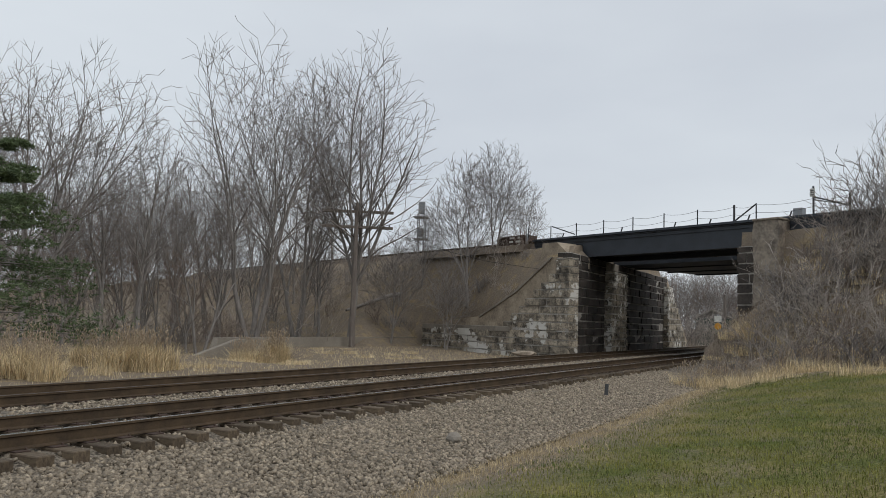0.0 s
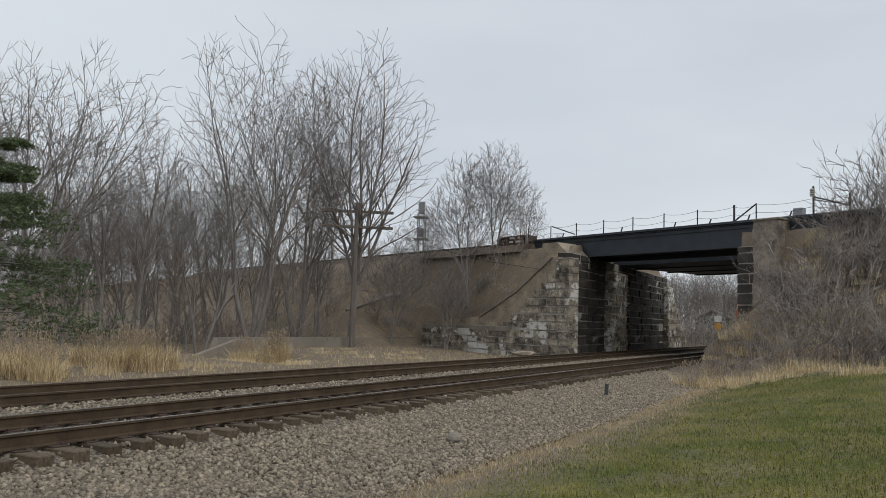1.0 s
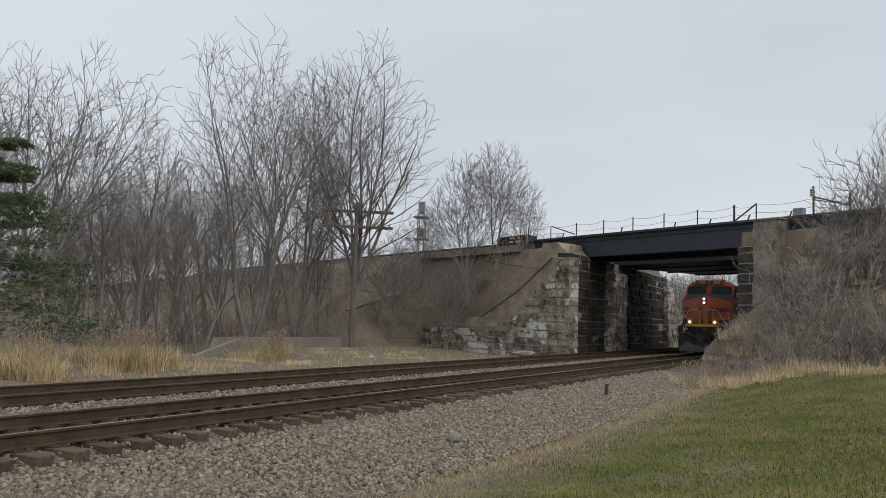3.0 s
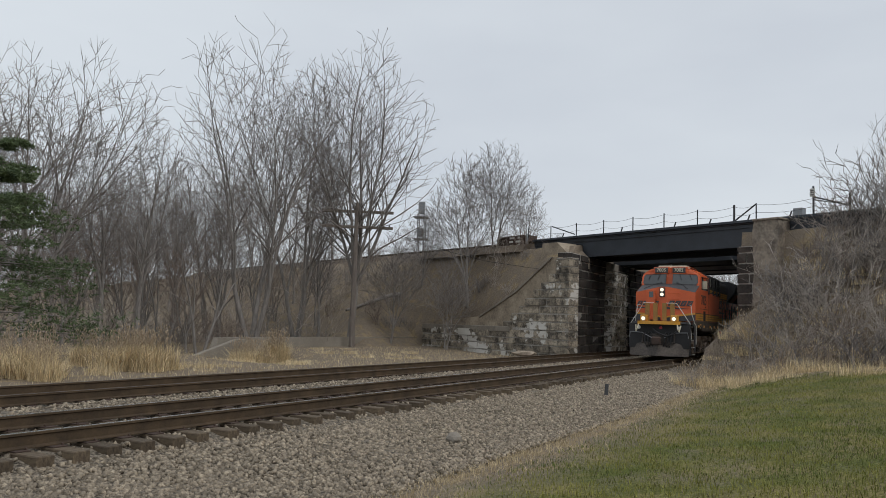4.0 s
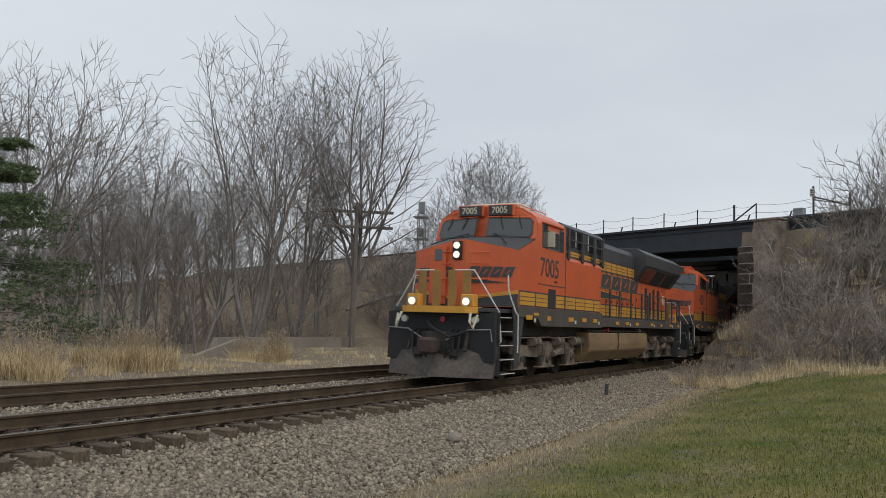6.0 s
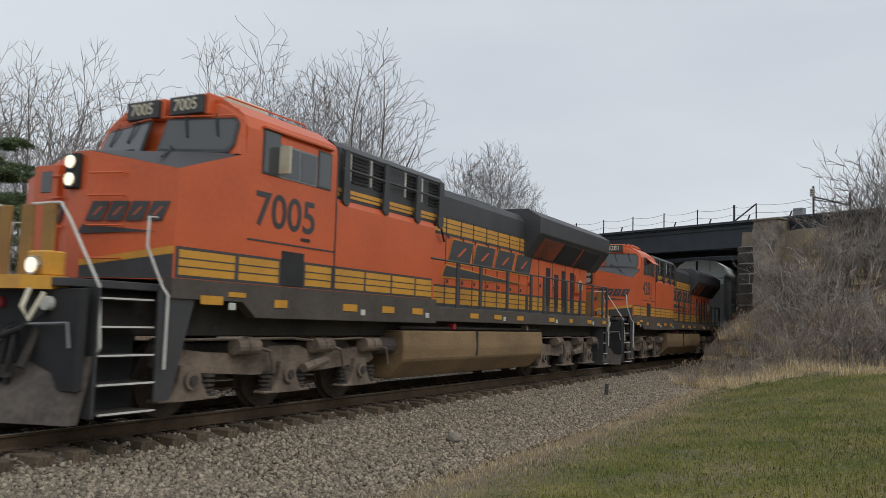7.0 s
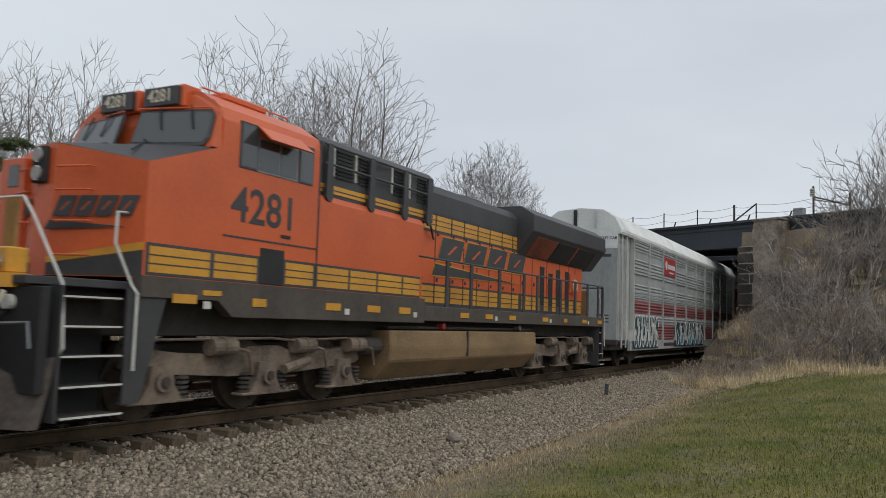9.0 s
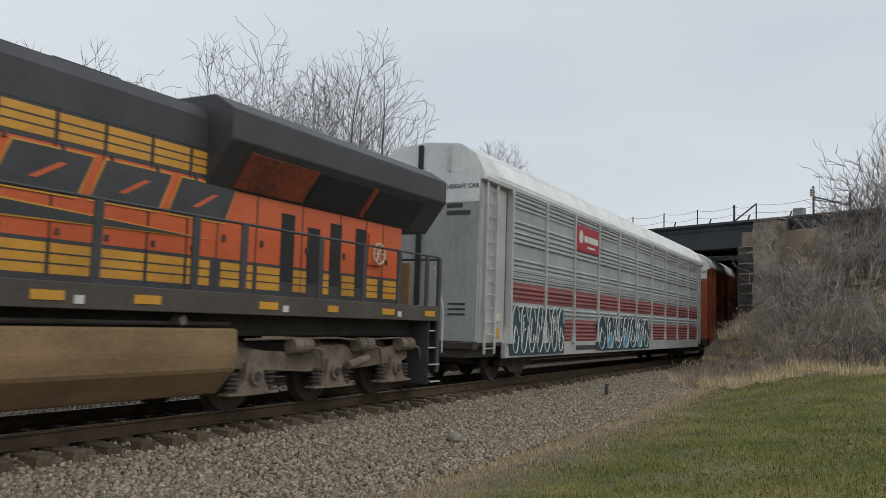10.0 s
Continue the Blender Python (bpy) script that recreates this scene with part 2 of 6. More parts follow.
def ground_material():
    """Leaf litter and dry grass, with a mown lawn beside the near track bed."""
    m = bpy.data.materials.new("ground_cover")
    n, l = tree_of(m)
    b = n["Principled BSDF"]
    b.inputs["Roughness"].default_value = 1.0
    b.inputs["Specular IOR Level"].default_value = 0.1
    geo = n.new("ShaderNodeNewGeometry")
    sep = n.new("ShaderNodeSeparateXYZ")
    l.new(geo.outputs["Position"], sep.inputs[0])

    def tex(s, d):
        t = n.new("ShaderNodeTexNoise")
        t.inputs["Scale"].default_value, t.inputs["Detail"].default_value = s, d
        l.new(geo.outputs["Position"], t.inputs["Vector"])
        return t.outputs[0]

    def ramp(src, p0, c0, p1, c1):
        r = n.new("ShaderNodeValToRGB")
        r.color_ramp.elements[0].position, r.color_ramp.elements[0].color = p0, (*c0, 1)
        r.color_ramp.elements[1].position, r.color_ramp.elements[1].color = p1, (*c1, 1)
        l.new(src, r.inputs[0])
        return r.outputs[0]

    def calc(op, a, c):
        k = n.new("ShaderNodeMath")
        k.operation = op
        for i, v in enumerate((a, c)):
            if isinstance(v, (int, float)):
                k.inputs[i].default_value = v
            else:
                l.new(v, k.inputs[i])
        return k.outputs[0]

    def between(v, lo, hi):
        r = n.new("ShaderNodeMapRange")
        r.inputs["From Min"].default_value, r.inputs["From Max"].default_value = lo, hi
        l.new(v, r.inputs["Value"])
        return r.outputs[0]

    def blend(f, a, c):
        x = n.new("ShaderNodeMixRGB")
        l.new(f, x.inputs[0])
        l.new(a, x.inputs[1])
        l.new(c, x.inputs[2])
        return x.outputs[0]

    rough_n, patch, fine_n = tex(0.35, 5.0), tex(1.6, 4.0), tex(24.0, 3.0)
    litter = ramp(fine_n, 0.3, (0.12, 0.1, 0.078), 0.7, (0.29, 0.235, 0.178))
    straw = ramp(fine_n, 0.3, (0.17, 0.13, 0.08), 0.7, (0.36, 0.285, 0.175))
    green = blend(between(tex(0.8, 5.0), 0.42, 0.62), ramp(fine_n, 0.3, (0.04, 0.055, 0.012), 0.7, (0.15, 0.17, 0.045)), ramp(fine_n, 0.3, (0.08, 0.075, 0.025), 0.7, (0.29, 0.25, 0.11)))
    wild = blend(between(patch, 0.5, 0.68), litter, straw)
    wobble = calc("MULTIPLY", calc("SUBTRACT", rough_n, 0.5), 2.6)
    wobble = calc("ADD", wobble, calc("MULTIPLY", calc("SUBTRACT", patch, 0.5), 1.6))
    yy = calc("ADD", sep.outputs[1], wobble)
    lawn_y = between(yy, -4.9, -6.5)
    xx = calc("ADD", calc("ADD", sep.outputs[0], calc("MULTIPLY", sep.outputs[1], 0.35)), wobble)
    lawn_x = between(xx, 25.5, 23.0)
    lawn = calc("MULTIPLY", lawn_y, lawn_x)
    thin = calc("MULTIPLY", lawn, ramp(patch, 0.25, (0.3, 0.3, 0.3), 0.55, (1, 1, 1)))
    l.new(blend(thin, wild, green), b.inputs["Base Color"])
    bp = n.new("ShaderNodeBump")
    bp.inputs["Strength"].default_value, bp.inputs["Distance"].default_value = 0.8, 0.03
    l.new(fine_n, bp.inputs["Height"])
    l.new(bp.outputs[0], b.inputs["Normal"])
    return m


M_GROUND = ground_material()


M_ORANGE = mat("orange_paint", (0.66, 0.128, 0.037), (0.53, 0.1, 0.034), rough=0.42, scale=0.8, fine=14, bump=0.02, mixr=(0.3, 0.6))
M_DARKORANGE = mat("dark_mottled_orange", (0.3, 0.07, 0.03), (0.05, 0.028, 0.024), rough=0.6, scale=0.9, fine=10, bump=0.03, mixr=(0.38, 0.6))
M_YELLOW = mat("yellow_paint", (0.7, 0.35, 0.04), (0.54, 0.26, 0.04), rough=0.45, scale=1.2, fine=14, bump=0.02)
M_OCHRE = mat("dusty_ochre", (0.36, 0.2, 0.05), (0.24, 0.135, 0.045), rough=0.7, scale=2, fine=14, bump=0.05)
M_BLACK = mat("black_paint", (0.065, 0.065, 0.069), (0.042, 0.042, 0.045), rough=0.55, scale=1.0, fine=10, bump=0.03)
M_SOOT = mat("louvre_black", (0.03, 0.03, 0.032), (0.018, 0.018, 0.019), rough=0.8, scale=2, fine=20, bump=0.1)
M_SILL = mat("dusty_sill", (0.1, 0.083, 0.071), (0.06, 0.05, 0.043), rough=0.8, scale=1.2, fine=14, bump=0.05)
M_TANK = mat("dusty_tank", (0.29, 0.19, 0.095), (0.165, 0.11, 0.058), rough=0.85, scale=0.9, fine=12, bump=0.06, stretch=(1, 1, 2))
M_PLOW = mat("scuffed_plow", (0.13, 0.108, 0.092), (0.05, 0.042, 0.037), rough=0.7, scale=1.6, fine=14, bump=0.15, mixr=(0.4, 0.62))
M_TRUCK = mat("dusty_truck", (0.24, 0.185, 0.138), (0.085, 0.066, 0.053), rough=0.9, scale=2.2, fine=18, bump=0.2)
M_UNDER = mat("grimy_underframe", (0.075, 0.063, 0.054), (0.036, 0.031, 0.028), rough=0.9, scale=2, fine=18, bump=0.2)
M_WHEEL = mat("wheel_steel", (0.11, 0.085, 0.07), (0.05, 0.04, 0.034), rough=0.7, metal=0.3, scale=3, fine=20, bump=0.1)
M_WHITE = mat("white_paint", (0.72, 0.72, 0.68), (0.5, 0.49, 0.45), rough=0.5, scale=3, fine=30, bump=0.02)
M_CHROME = mat("lamp_metal", (0.6, 0.6, 0.6), (0.4, 0.4, 0.4), rough=0.25, metal=0.8, scale=8, fine=30, bump=0.0)
M_CREAM = mat("cream_digits", (0.68, 0.63, 0.48), (0.55, 0.5, 0.38), rough=0.5, scale=5, fine=30, bump=0.0)
M_RACK = mat("grey_rack", (0.41, 0.435, 0.43), (0.27, 0.29, 0.29), rough=0.6, scale=0.7, fine=9, bump=0.04, stretch=(1, 1, 0.5))
M_RACKRIB = mat("pale_rack_steel", (0.53, 0.54, 0.525), (0.39, 0.4, 0.39), rough=0.55, metal=0.2, scale=1.0, fine=12, bump=0.04)
M_RACKTOP = mat("white_rack_roof", (0.76, 0.77, 0.75), (0.56, 0.58, 0.575), rough=0.5, metal=0.2, scale=0.8, fine=12, bump=0.04)
M_RACKRED = mat("faded_red", (0.29, 0.085, 0.085), (0.2, 0.07, 0.07), rough=0.6, scale=0.8, fine=12, bump=0.03)
M_SIGNRED = mat("sign_red", (0.42, 0.035, 0.045), (0.34, 0.03, 0.04), rough=0.5, scale=2, fine=20, bump=0.0)
M_TEAL = mat("teal_spray", (0.035, 0.085, 0.105), (0.02, 0.05, 0.07), rough=0.6, scale=3, fine=20, bump=0.0)
M_SKYBLUE = mat("blue_spray", (0.16, 0.36, 0.47), (0.07, 0.2, 0.3), rough=0.6, scale=3, fine=20, bump=0.0)
M_BRICKRACK = mat("orange_rack", (0.36, 0.085, 0.035), (0.26, 0.065, 0.03), rough=0.6, scale=1, fine=12, bump=0.04)


def glass_mat():
    m = bpy.data.materials.new("tinted_glass")
    n, l = tree_of(m)
    b = n["Principled BSDF"]
    b.inputs["Base Color"].default_value = (0.05, 0.056, 0.058, 1)
    b.inputs["IOR"].default_value = 1.7
    b.inputs["Roughness"].default_value = 0.06
    t = n.new("ShaderNodeTexNoise")
    t.inputs["Scale"].default_value = 3.0
    bp = n.new("ShaderNodeBump")
    bp.inputs["Strength"].default_value = 0.03
    l.new(t.outputs[0], bp.inputs["Height"])
    l.new(bp.outputs[0], b.inputs["Normal"])
    return m


M_GLASS = glass_mat()


def lamp_mat(name, strength, base=(0.8, 0.78, 0.7, 1)):
    m = bpy.data.materials.new(name)
    n, l = tree_of(m)
    b = n["Principled BSDF"]
    b.inputs["Base Color"].default_value = base
    b.inputs["Emission Color"].default_value = (1.0, 0.86, 0.58, 1)
    b.inputs["Emission Strength"].default_value = strength
    b.inputs["Roughness"].default_value = 0.15
    return m


M_LIT, M_DIM = lamp_mat("lit_headlamp", 1.0), lamp_mat("dim_headlamp", 0.02, (0.25, 0.25, 0.24, 1))


def disc(bm, c, axis, r, a, b, n=16):
    """A round plate from a to b along an axis through c."""
    p, q = Vector(c), Vector(c)
    i = "xyz".index(axis)
    p[i], q[i] = a, b
    return tube(bm, [p, q], r, n)

# ---- ground ----
def make_ground():
    xs = [-3000, -800, -250, -100] + list(np.arange(-60, 0, 4.0)) + list(np.arange(0, 43, 0.8)) + list(np.arange(43, 63, 0.25)) + list(np.arange(63, 100, 0.8)) + list(np.arange(100, 160, 5.0)) + [180, 260, 500, 1200, 3500]
    ys = [-3000, -800, -200, -80] + list(np.arange(-50, -14, 3.0)) + list(np.arange(-14, 14, 0.35)) + list(np.arange(14, 60, 1.2)) + list(np.arange(60, 110, 5.0)) + [140, 250, 600, 1500, 3500]
    verts = [(x, y, ground_z(x, y) + (0.03 * fnoise(x, y, 1.3, 1.0) if abs(y) < 60 and y < -4.6 else 0.0)) for x in xs for y in ys]
    w = len(ys)
    faces = [(i * w + j, (i + 1) * w + j, (i + 1) * w + j + 1, i * w + j + 1) for i in range(len(xs) - 1) for j in range(w - 1)]
    raw("ground", verts, faces, M_GROUND, None, "dry grass, leaf litter and mown green lawn", "structure", smooth=True)


make_ground()


def bed_z(y):
    """Height of the ballast across the two tracks."""
    if y < -1.1:
        return -0.27 - 0.085 * smooth01((-1.1 - y) / 0.35) - 0.22 * ((-1.1 - y) / 3.3)
    if y < 5.1:
        return -0.25 if y < 0.9 else (-0.205 if 1.15 < y < 2.85 else -0.228)
    return -0.228 - 0.33 * min(1.0, (y - 5.1) / 2.9)


def make_bed():
    ys = list(np.arange(-5.0, 11.01, 0.25))
    xs = list(np.arange(-40, 0, 2.0)) + list(np.arange(0, 60, 0.5)) + list(np.arange(60, 200, 4.0))
    verts = []
    for x in xs:
        for y in ys:
            z = bed_z(y) + 0.025 * fnoise(x, y, 1.7, 5.0)
            lim_s, lim_n = -4.35 + 0.7 * fnoise(x, 0, 0.35, 8.0), min(9.6 + 1.2 * fnoise(x, 3, 0.3, 4.0), 10.6 if x < 46 else 6.9)
            if y < lim_s or y > lim_n:
                z -= 0.25
            verts.append((x, y, z))
    w = len(ys)
    faces = [(i * w + j, (i + 1) * w + j, (i + 1) * w + j + 1, i * w + j + 1) for i in range(len(xs) - 1) for j in range(w - 1)]
    raw("track_bed", verts, faces, M_BED, None, "grey crushed stone ballast under two tracks", "structure", smooth=True)


make_bed()


def stones(name, n, xr, yr, size, seed, label):
    """Loose angular stones strewn on the track bed."""
    g = np.random.default_rng(seed)
    x = xr[0] + (xr[1] - xr[0]) * g.random(n) ** 1.35
    y = g.uniform(yr[0], yr[1], n)
    s = size * g.uniform(0.55, 1.3, n)
    cube = np.array([(a, b, c) for a in (-1, 1) for b in (-1, 1) for c in (-1, 1)], float)
    quads = np.array([(0, 1, 3, 2), (4, 6, 7, 5), (0, 4, 5, 1), (2, 3, 7, 6), (0, 2, 6, 4), (1, 5, 7, 3)])
    v = cube[None] * g.uniform(0.45, 1.0, (n, 8, 3)) * g.uniform(0.55, 1.0, (n, 1, 3))
    q = g.normal(size=(n, 4))
    q /= np.linalg.norm(q, axis=1)[:, None]
    a, b, c, d = q.T
    R = np.stack([1 - 2 * (c * c + d * d), 2 * (b * c - a * d), 2 * (b * d + a * c), 2 * (b * c + a * d), 1 - 2 * (b * b + d * d), 2 * (c * d - a * b),
                  2 * (b * d - a * c), 2 * (c * d + a * b), 1 - 2 * (b * b + c * c)], 1).reshape(n, 3, 3)
    v = np.einsum("nij,nkj->nki", R, v) * (s * 0.5)[:, None, None]
    z = np.array([bed_z(t) for t in y]) + s * 0.12
    v += np.stack([x, y, z], 1)[:, None, :]
    f = (quads[None] + 8 * np.arange(n)[:, None, None]).reshape(-1, 4)
    raw(name, v.reshape(-1, 3), f, M_STONE, None, label, "stuff")


stones("ballast", 38000, (3.0, 36), (-4.5, -1.25), 0.068, 1, "loose grey crushed ballast stones beside the rails")
stones("ballast", 6000, (3.0, 48), (-1.1, 1.1), 0.07, 2, "loose grey crushed ballast stones between the rails")
stones("ballast", 9000, (4.0, 54), (0.9, 3.0), 0.07, 3, "loose grey crushed ballast stones between two tracks")
stones("ballast", 9000, (8.0, 50), (2.75, 9.3), 0.085, 4, "loose grey crushed ballast stones along the far track")


# ---- tracks ----
RAIL = [(-0.07, -0.18), (0.07, -0.18), (0.07, -0.168), (0.012, -0.15), (0.012, -0.045), (0.037, -0.03), (0.037, -0.006), (0.03, -0.002), (-0.03, -0.002), (-0.037, -0.006), (-0.037, -0.03), (-0.012, -0.045), (-0.012, -0.15), (-0.07, -0.168)]


def make_track(y0, head, shine_label, seed):
    r = random.Random(seed)
    for side in (-0.7535, 0.7535):
        rail = part("rail", pr([(y0 + side + a, b) for a, b in RAIL], "x", -60, 260), M_STEEL, None, "rusty brown steel rail spiked to wooden ties", "structure")
        tagged(rail, category="rail")
        part("running_surface", bx(-60, 260, y0 + side - 0.029, y0 + side + 0.029, -0.0015, 0.001), head, rail, shine_label)
    tie_me = bx(-0.115, 0.115, -1.295, 1.295, -0.18, 0, 0.012)
    first = part("railroad_tie", tie_me, M_TIE)
    tagged(first, "weathered brown wooden railroad tie in ballast", "railroad tie", "ties under the track")
    plate = part("tie_plate", bx(-0.1, 0.1, -0.9, -0.6, 0.0, 0.016, 0.004), M_RUST, first, "rusty steel tie plate")
    plate2 = part("tie_plate", bx(-0.1, 0.1, 0.6, 0.9, 0.0, 0.016, 0.004), M_RUST, first, "rusty steel tie plate")
    for s in (-1, 1):
        for q in (-0.1, 0.1):
            part("spike", bx(-0.06 * s - 0.012, -0.06 * s + 0.012, s * 0.7535 + q - 0.012, s * 0.7535 + q + 0.012, 0.012, 0.045, 0.004), M_RUST, first)
    x = 0.6
    first.matrix_basis = pose(x, y0, -0.198)
    k = 0
    while x < 60:
        x += 0.51 * r.uniform(0.93, 1.07)
        k += 1
        copy_thing(first, pose(x, y0 + r.uniform(-0.07, 0.07), -0.198 + r.uniform(-0.008, 0.004), 0, 0, r.uniform(-1.5, 1.5)))


make_track(0.0, M_SHINE, "bright worn running surface", 4)
make_track(FAR_TRACK, M_DULL, "dull brown running surface", 5)


# ---- the overpass ----
def skew_m(y, d, z):
    """A frame whose x runs along the upper line to the north and whose y points away from the meadow."""
    m = Matrix(((SKEW.x, -TOE.x, 0, on_line(y, d)), (SKEW.y, -TOE.y, 0, y), (0, 0, 1, z), (0, 0, 0, 1)))
    return m


def put(ob, m):
    ob.matrix_basis = m
    return ob


def make_bridge():
    """Two deck spans side by side: a narrow one in front, a gap, and a wide one behind."""
    s0, s1 = -7.0, 17.3
    for a, b, name in ((0.0, 4.2, "front"), (6.6, 18.5, "rear")):
        br = empty("railway_bridge", "dark painted steel girder railway bridge on stone abutments", "bridge", "", skew_m(P0.y, 0, 0))
        tagged(br, kind="structure")
        edges = (a, b - 0.4) if name == "front" else (a, a + 4, a + 8, b - 0.4)
        for k in edges:
            bm = bmesh.new()
            box(bm, s0, s1, k + 0.16, k + 0.2, 6.02, 7.30)
            for z in (6.0, 7.26):
                box(bm, s0, s1, k, k + 0.4, z, z + 0.05)
            box(bm, s0, s1, k + 0.09, k + 0.2, 6.05, 6.25)
            box(bm, s0, s1, k + 0.09, k + 0.2, 7.05, 7.26)
            part("girder", bm, M_GIRDER, br)
        part("deck", bx(s0, s1, a - 0.12, b + 0.1, 7.32, 7.46, 0.01), M_GIRDER, br, "dark deck slab edge")
        part("soffit", bx(s0, s1, a + 0.45, b - 0.45, 6.08 if name == "rear" else 6.3, 7.0), M_GIRDER, br, "sooty black underside plates")


make_bridge()


def course_wall(name, label, m, length_at, z0, z1, depth, parent_mat, h=0.42, lw=0.9, seed=1, block_mat=None):
    """A wall of coursed stone blocks with recessed joints; x runs along the wall, blocks face -y."""
    r = random.Random(seed)
    z = z0
    core = []
    root = None
    blocks = []
    while z < z1 - 0.05:
        hh = min(h * r.uniform(0.85, 1.15), z1 - z)
        a, b = length_at(z + hh * 0.5)
        x = a
        while x < b - 0.05:
            w = min(lw * r.uniform(0.6, 1.5), b - x)
            if b - x - w < 0.25:
                w = b - x
            blocks.append((x, x + w, z, z + hh))
            x += w
        core.append((a, b, z, z + hh))
        z += hh
    bm = bmesh.new()
    for a, b, c, d in core:
        box(bm, a + 0.01, b - 0.01, 0.03, depth, c, d)
    root = part(name, bm, M_MORTAR, None, label, "structure")
    root.matrix_basis = m
    for a, b, c, d in blocks:
        p = r.uniform(-0.08, 0.015)
        a0, b0 = length_at((c + d) * 0.5)
        first, last = a < a0 + 0.01, b > b0 - 0.01
        bm = bmesh.new()
        box(bm, a + (-0.04 if first else 0.024), b - (-0.04 if last else 0.024), p, depth - 0.02 if first or last else 0.2, c + 0.024, d - 0.024)
        front = [v for v in bm.verts if v.co.y < 0.1]
        for v in front:
            v.co += Vector((r.uniform(0, 0.03) * (1 if v.co.x < (a + b) / 2 else -1), r.uniform(-0.05, 0.05), r.uniform(0, 0.04) * (1 if v.co.z < (c + d) / 2 else -1)))
        part("stone_block", bm, block_mat or M_BRICKSTONE, root)
    return root


# ---- abutments and wing walls ----
def wing_len(z):
    if z > 4.8:
        return 0.0, 1.1
    if z > 1.25:
        return 0.0, 1.12 + (4.8 - z) * 1.45
    return 0.0, 15.6


course_wall("wall_wing", "weathered coursed stone wing wall with pale mortar streaks", skew_m(7.0, 3.7, 0), wing_len, -0.75, 5.62, 0.8, M_MORTAR, 0.48, 1.3, 3, M_LIMESTONE)
# this wall's dark stone colour includes the shade below the spans
course_wall("wall_north", "coursed stone abutment wall under the bridge, darkened by soot and painted shade", pose(48.75, WALL_N, 0), lambda z: (0.0, 26.2), -0.75, 6.0, 0.95, M_MORTAR, 0.52, 1.35, 4, M_SOOTSHADESTONE)
cw = part("wall_wing_concrete", pr([(0.95, 5.31), (1.0, 5.7), (1.63, 5.7), (4.8, 3.68), (8.7, 1.93), (15.7, 1.32), (15.7, 0.9), (0.95, 0.9)], "y", 0.06, 0.75), M_CONCRETE, None, "stained tan concrete wing wall with a sloping top", "structure")
put(cw, skew_m(7.0, 3.7, 0))
part("coping", pr([(1.5, 5.70), (1.63, 5.72), (4.85, 3.70), (8.75, 1.95), (8.7, 1.83), (4.8, 3.58), (1.6, 5.6)], "y", -0.05, 0.8), M_PALECON, cw, "pale worn coping edge")
part("backwall", pr([(1.9, 5.2), (4.9, 5.0), (4.6, 6.9), (3.2, 6.9), (1.9, 5.9)], "y", 2.0, 3.7), M_CONCRETE, cw, "stained concrete block under the girder end")
for k in range(6):
    part("capstone", bx(5.4 + k * 1.7, 7.06 + k * 1.7, -0.06, 0.7, 0.93, 1.3, 0.03), M_PALECON, cw, "long pale capstone")
course_wall("wall_pier", "pale weathered stone pier between the two bridge spans", pose(55.6, WALL_N - 0.55, 0), lambda z: (0.0, 3.9), -0.75, 5.3, 0.52, M_MORTAR, 0.48, 1.3, 12, M_LIMESTONE)
part("pier_cap", bx(55.75, 57.4, WALL_N - 0.5, WALL_N - 0.02, 5.32, 5.85, 0.04), M_PALECON, None, "pale concrete bearing block on the pier", "structure")
course_wall("wall_far_end", "stepped coursed stone at the far end of the abutment", pose(73.6, WALL_N - 0.45, 0), lambda z: (0.0, min(10.0, 1.3 + (5.2 - z) * 1.25)), -0.6, 5.2, 0.43, M_MORTAR, 0.48, 1.3, 13, M_LIMESTONE)
part("wall_far_wing", pr([(74.95, 6.1), (84, 0.4), (84, -0.6), (74.95, -0.6)], "y", 7.12, 7.9), M_CONCRETE, None, "sloping concrete wing wall beyond the bridge", "structure")
part("wall_culvert", pr([(33.5, -0.9), (34.0, 0.22), (57.5, 0.26), (57.5, -0.9)], "y", 21.9, 22.3), M_PALECON, None, "long low pale concrete retaining wall", "structure")
part("culvert_wing", pr([(29.5, -0.95), (30.0, -0.75), (33.6, 0.2), (34.2, 0.2), (34.2, -0.95)], "y", 20.2, 20.5, 0.03), M_PALECON, None, "pale concrete culvert wing", "structure")

course_wall("wall_south", "dark rough stone abutment face beside the near track", Matrix(((-1, 0, 0, 69.0), (0, -1, 0, -2.98), (0, 0, 1, 0), (0, 0, 0, 1))), lambda z: (0.0, 21.6), -0.5, 5.95, 0.55, M_MORTAR, 0.55, 1.4, 6, M_SOOTSHADESTONE)
ps = course_wall("wall_south_end", "rough dark stone end of the abutment", skew_m(-4.9, 0.75, 0), lambda z: (0.0, 2.1), 0.0, 5.95, 0.9, M_MORTAR, 0.6, 0.9, 7, M_SOOTSHADESTONE)


def worn_block(bm, x0, x1, y0, y1, z0, z1, amount, seed, cuts=5):
    """A concrete mass with broken, uneven faces."""
    vs = box(bm, x0, x1, y0, y1, z0, z1)
    es = list({e for v in vs for e in v.link_edges})
    bmesh.ops.subdivide_edges(bm, edges=es, cuts=cuts, use_grid_fill=True)
    for v in bm.verts:
        n = noise.noise_vector(v.co * 1.3 + Vector((seed, 0, 0)))
        v.co += n * amount
    return bm


pillar = part("pillar_south", worn_block(bmesh.new(), -2.3, -0.85, -0.9, 0.6, 1.6, 7.3, 0.13, 3.0, 9), M_OLDPILLAR, None, "crumbling tan concrete pillar at the bridge end", "structure")
put(pillar, skew_m(-3.5, 0.0, 0))
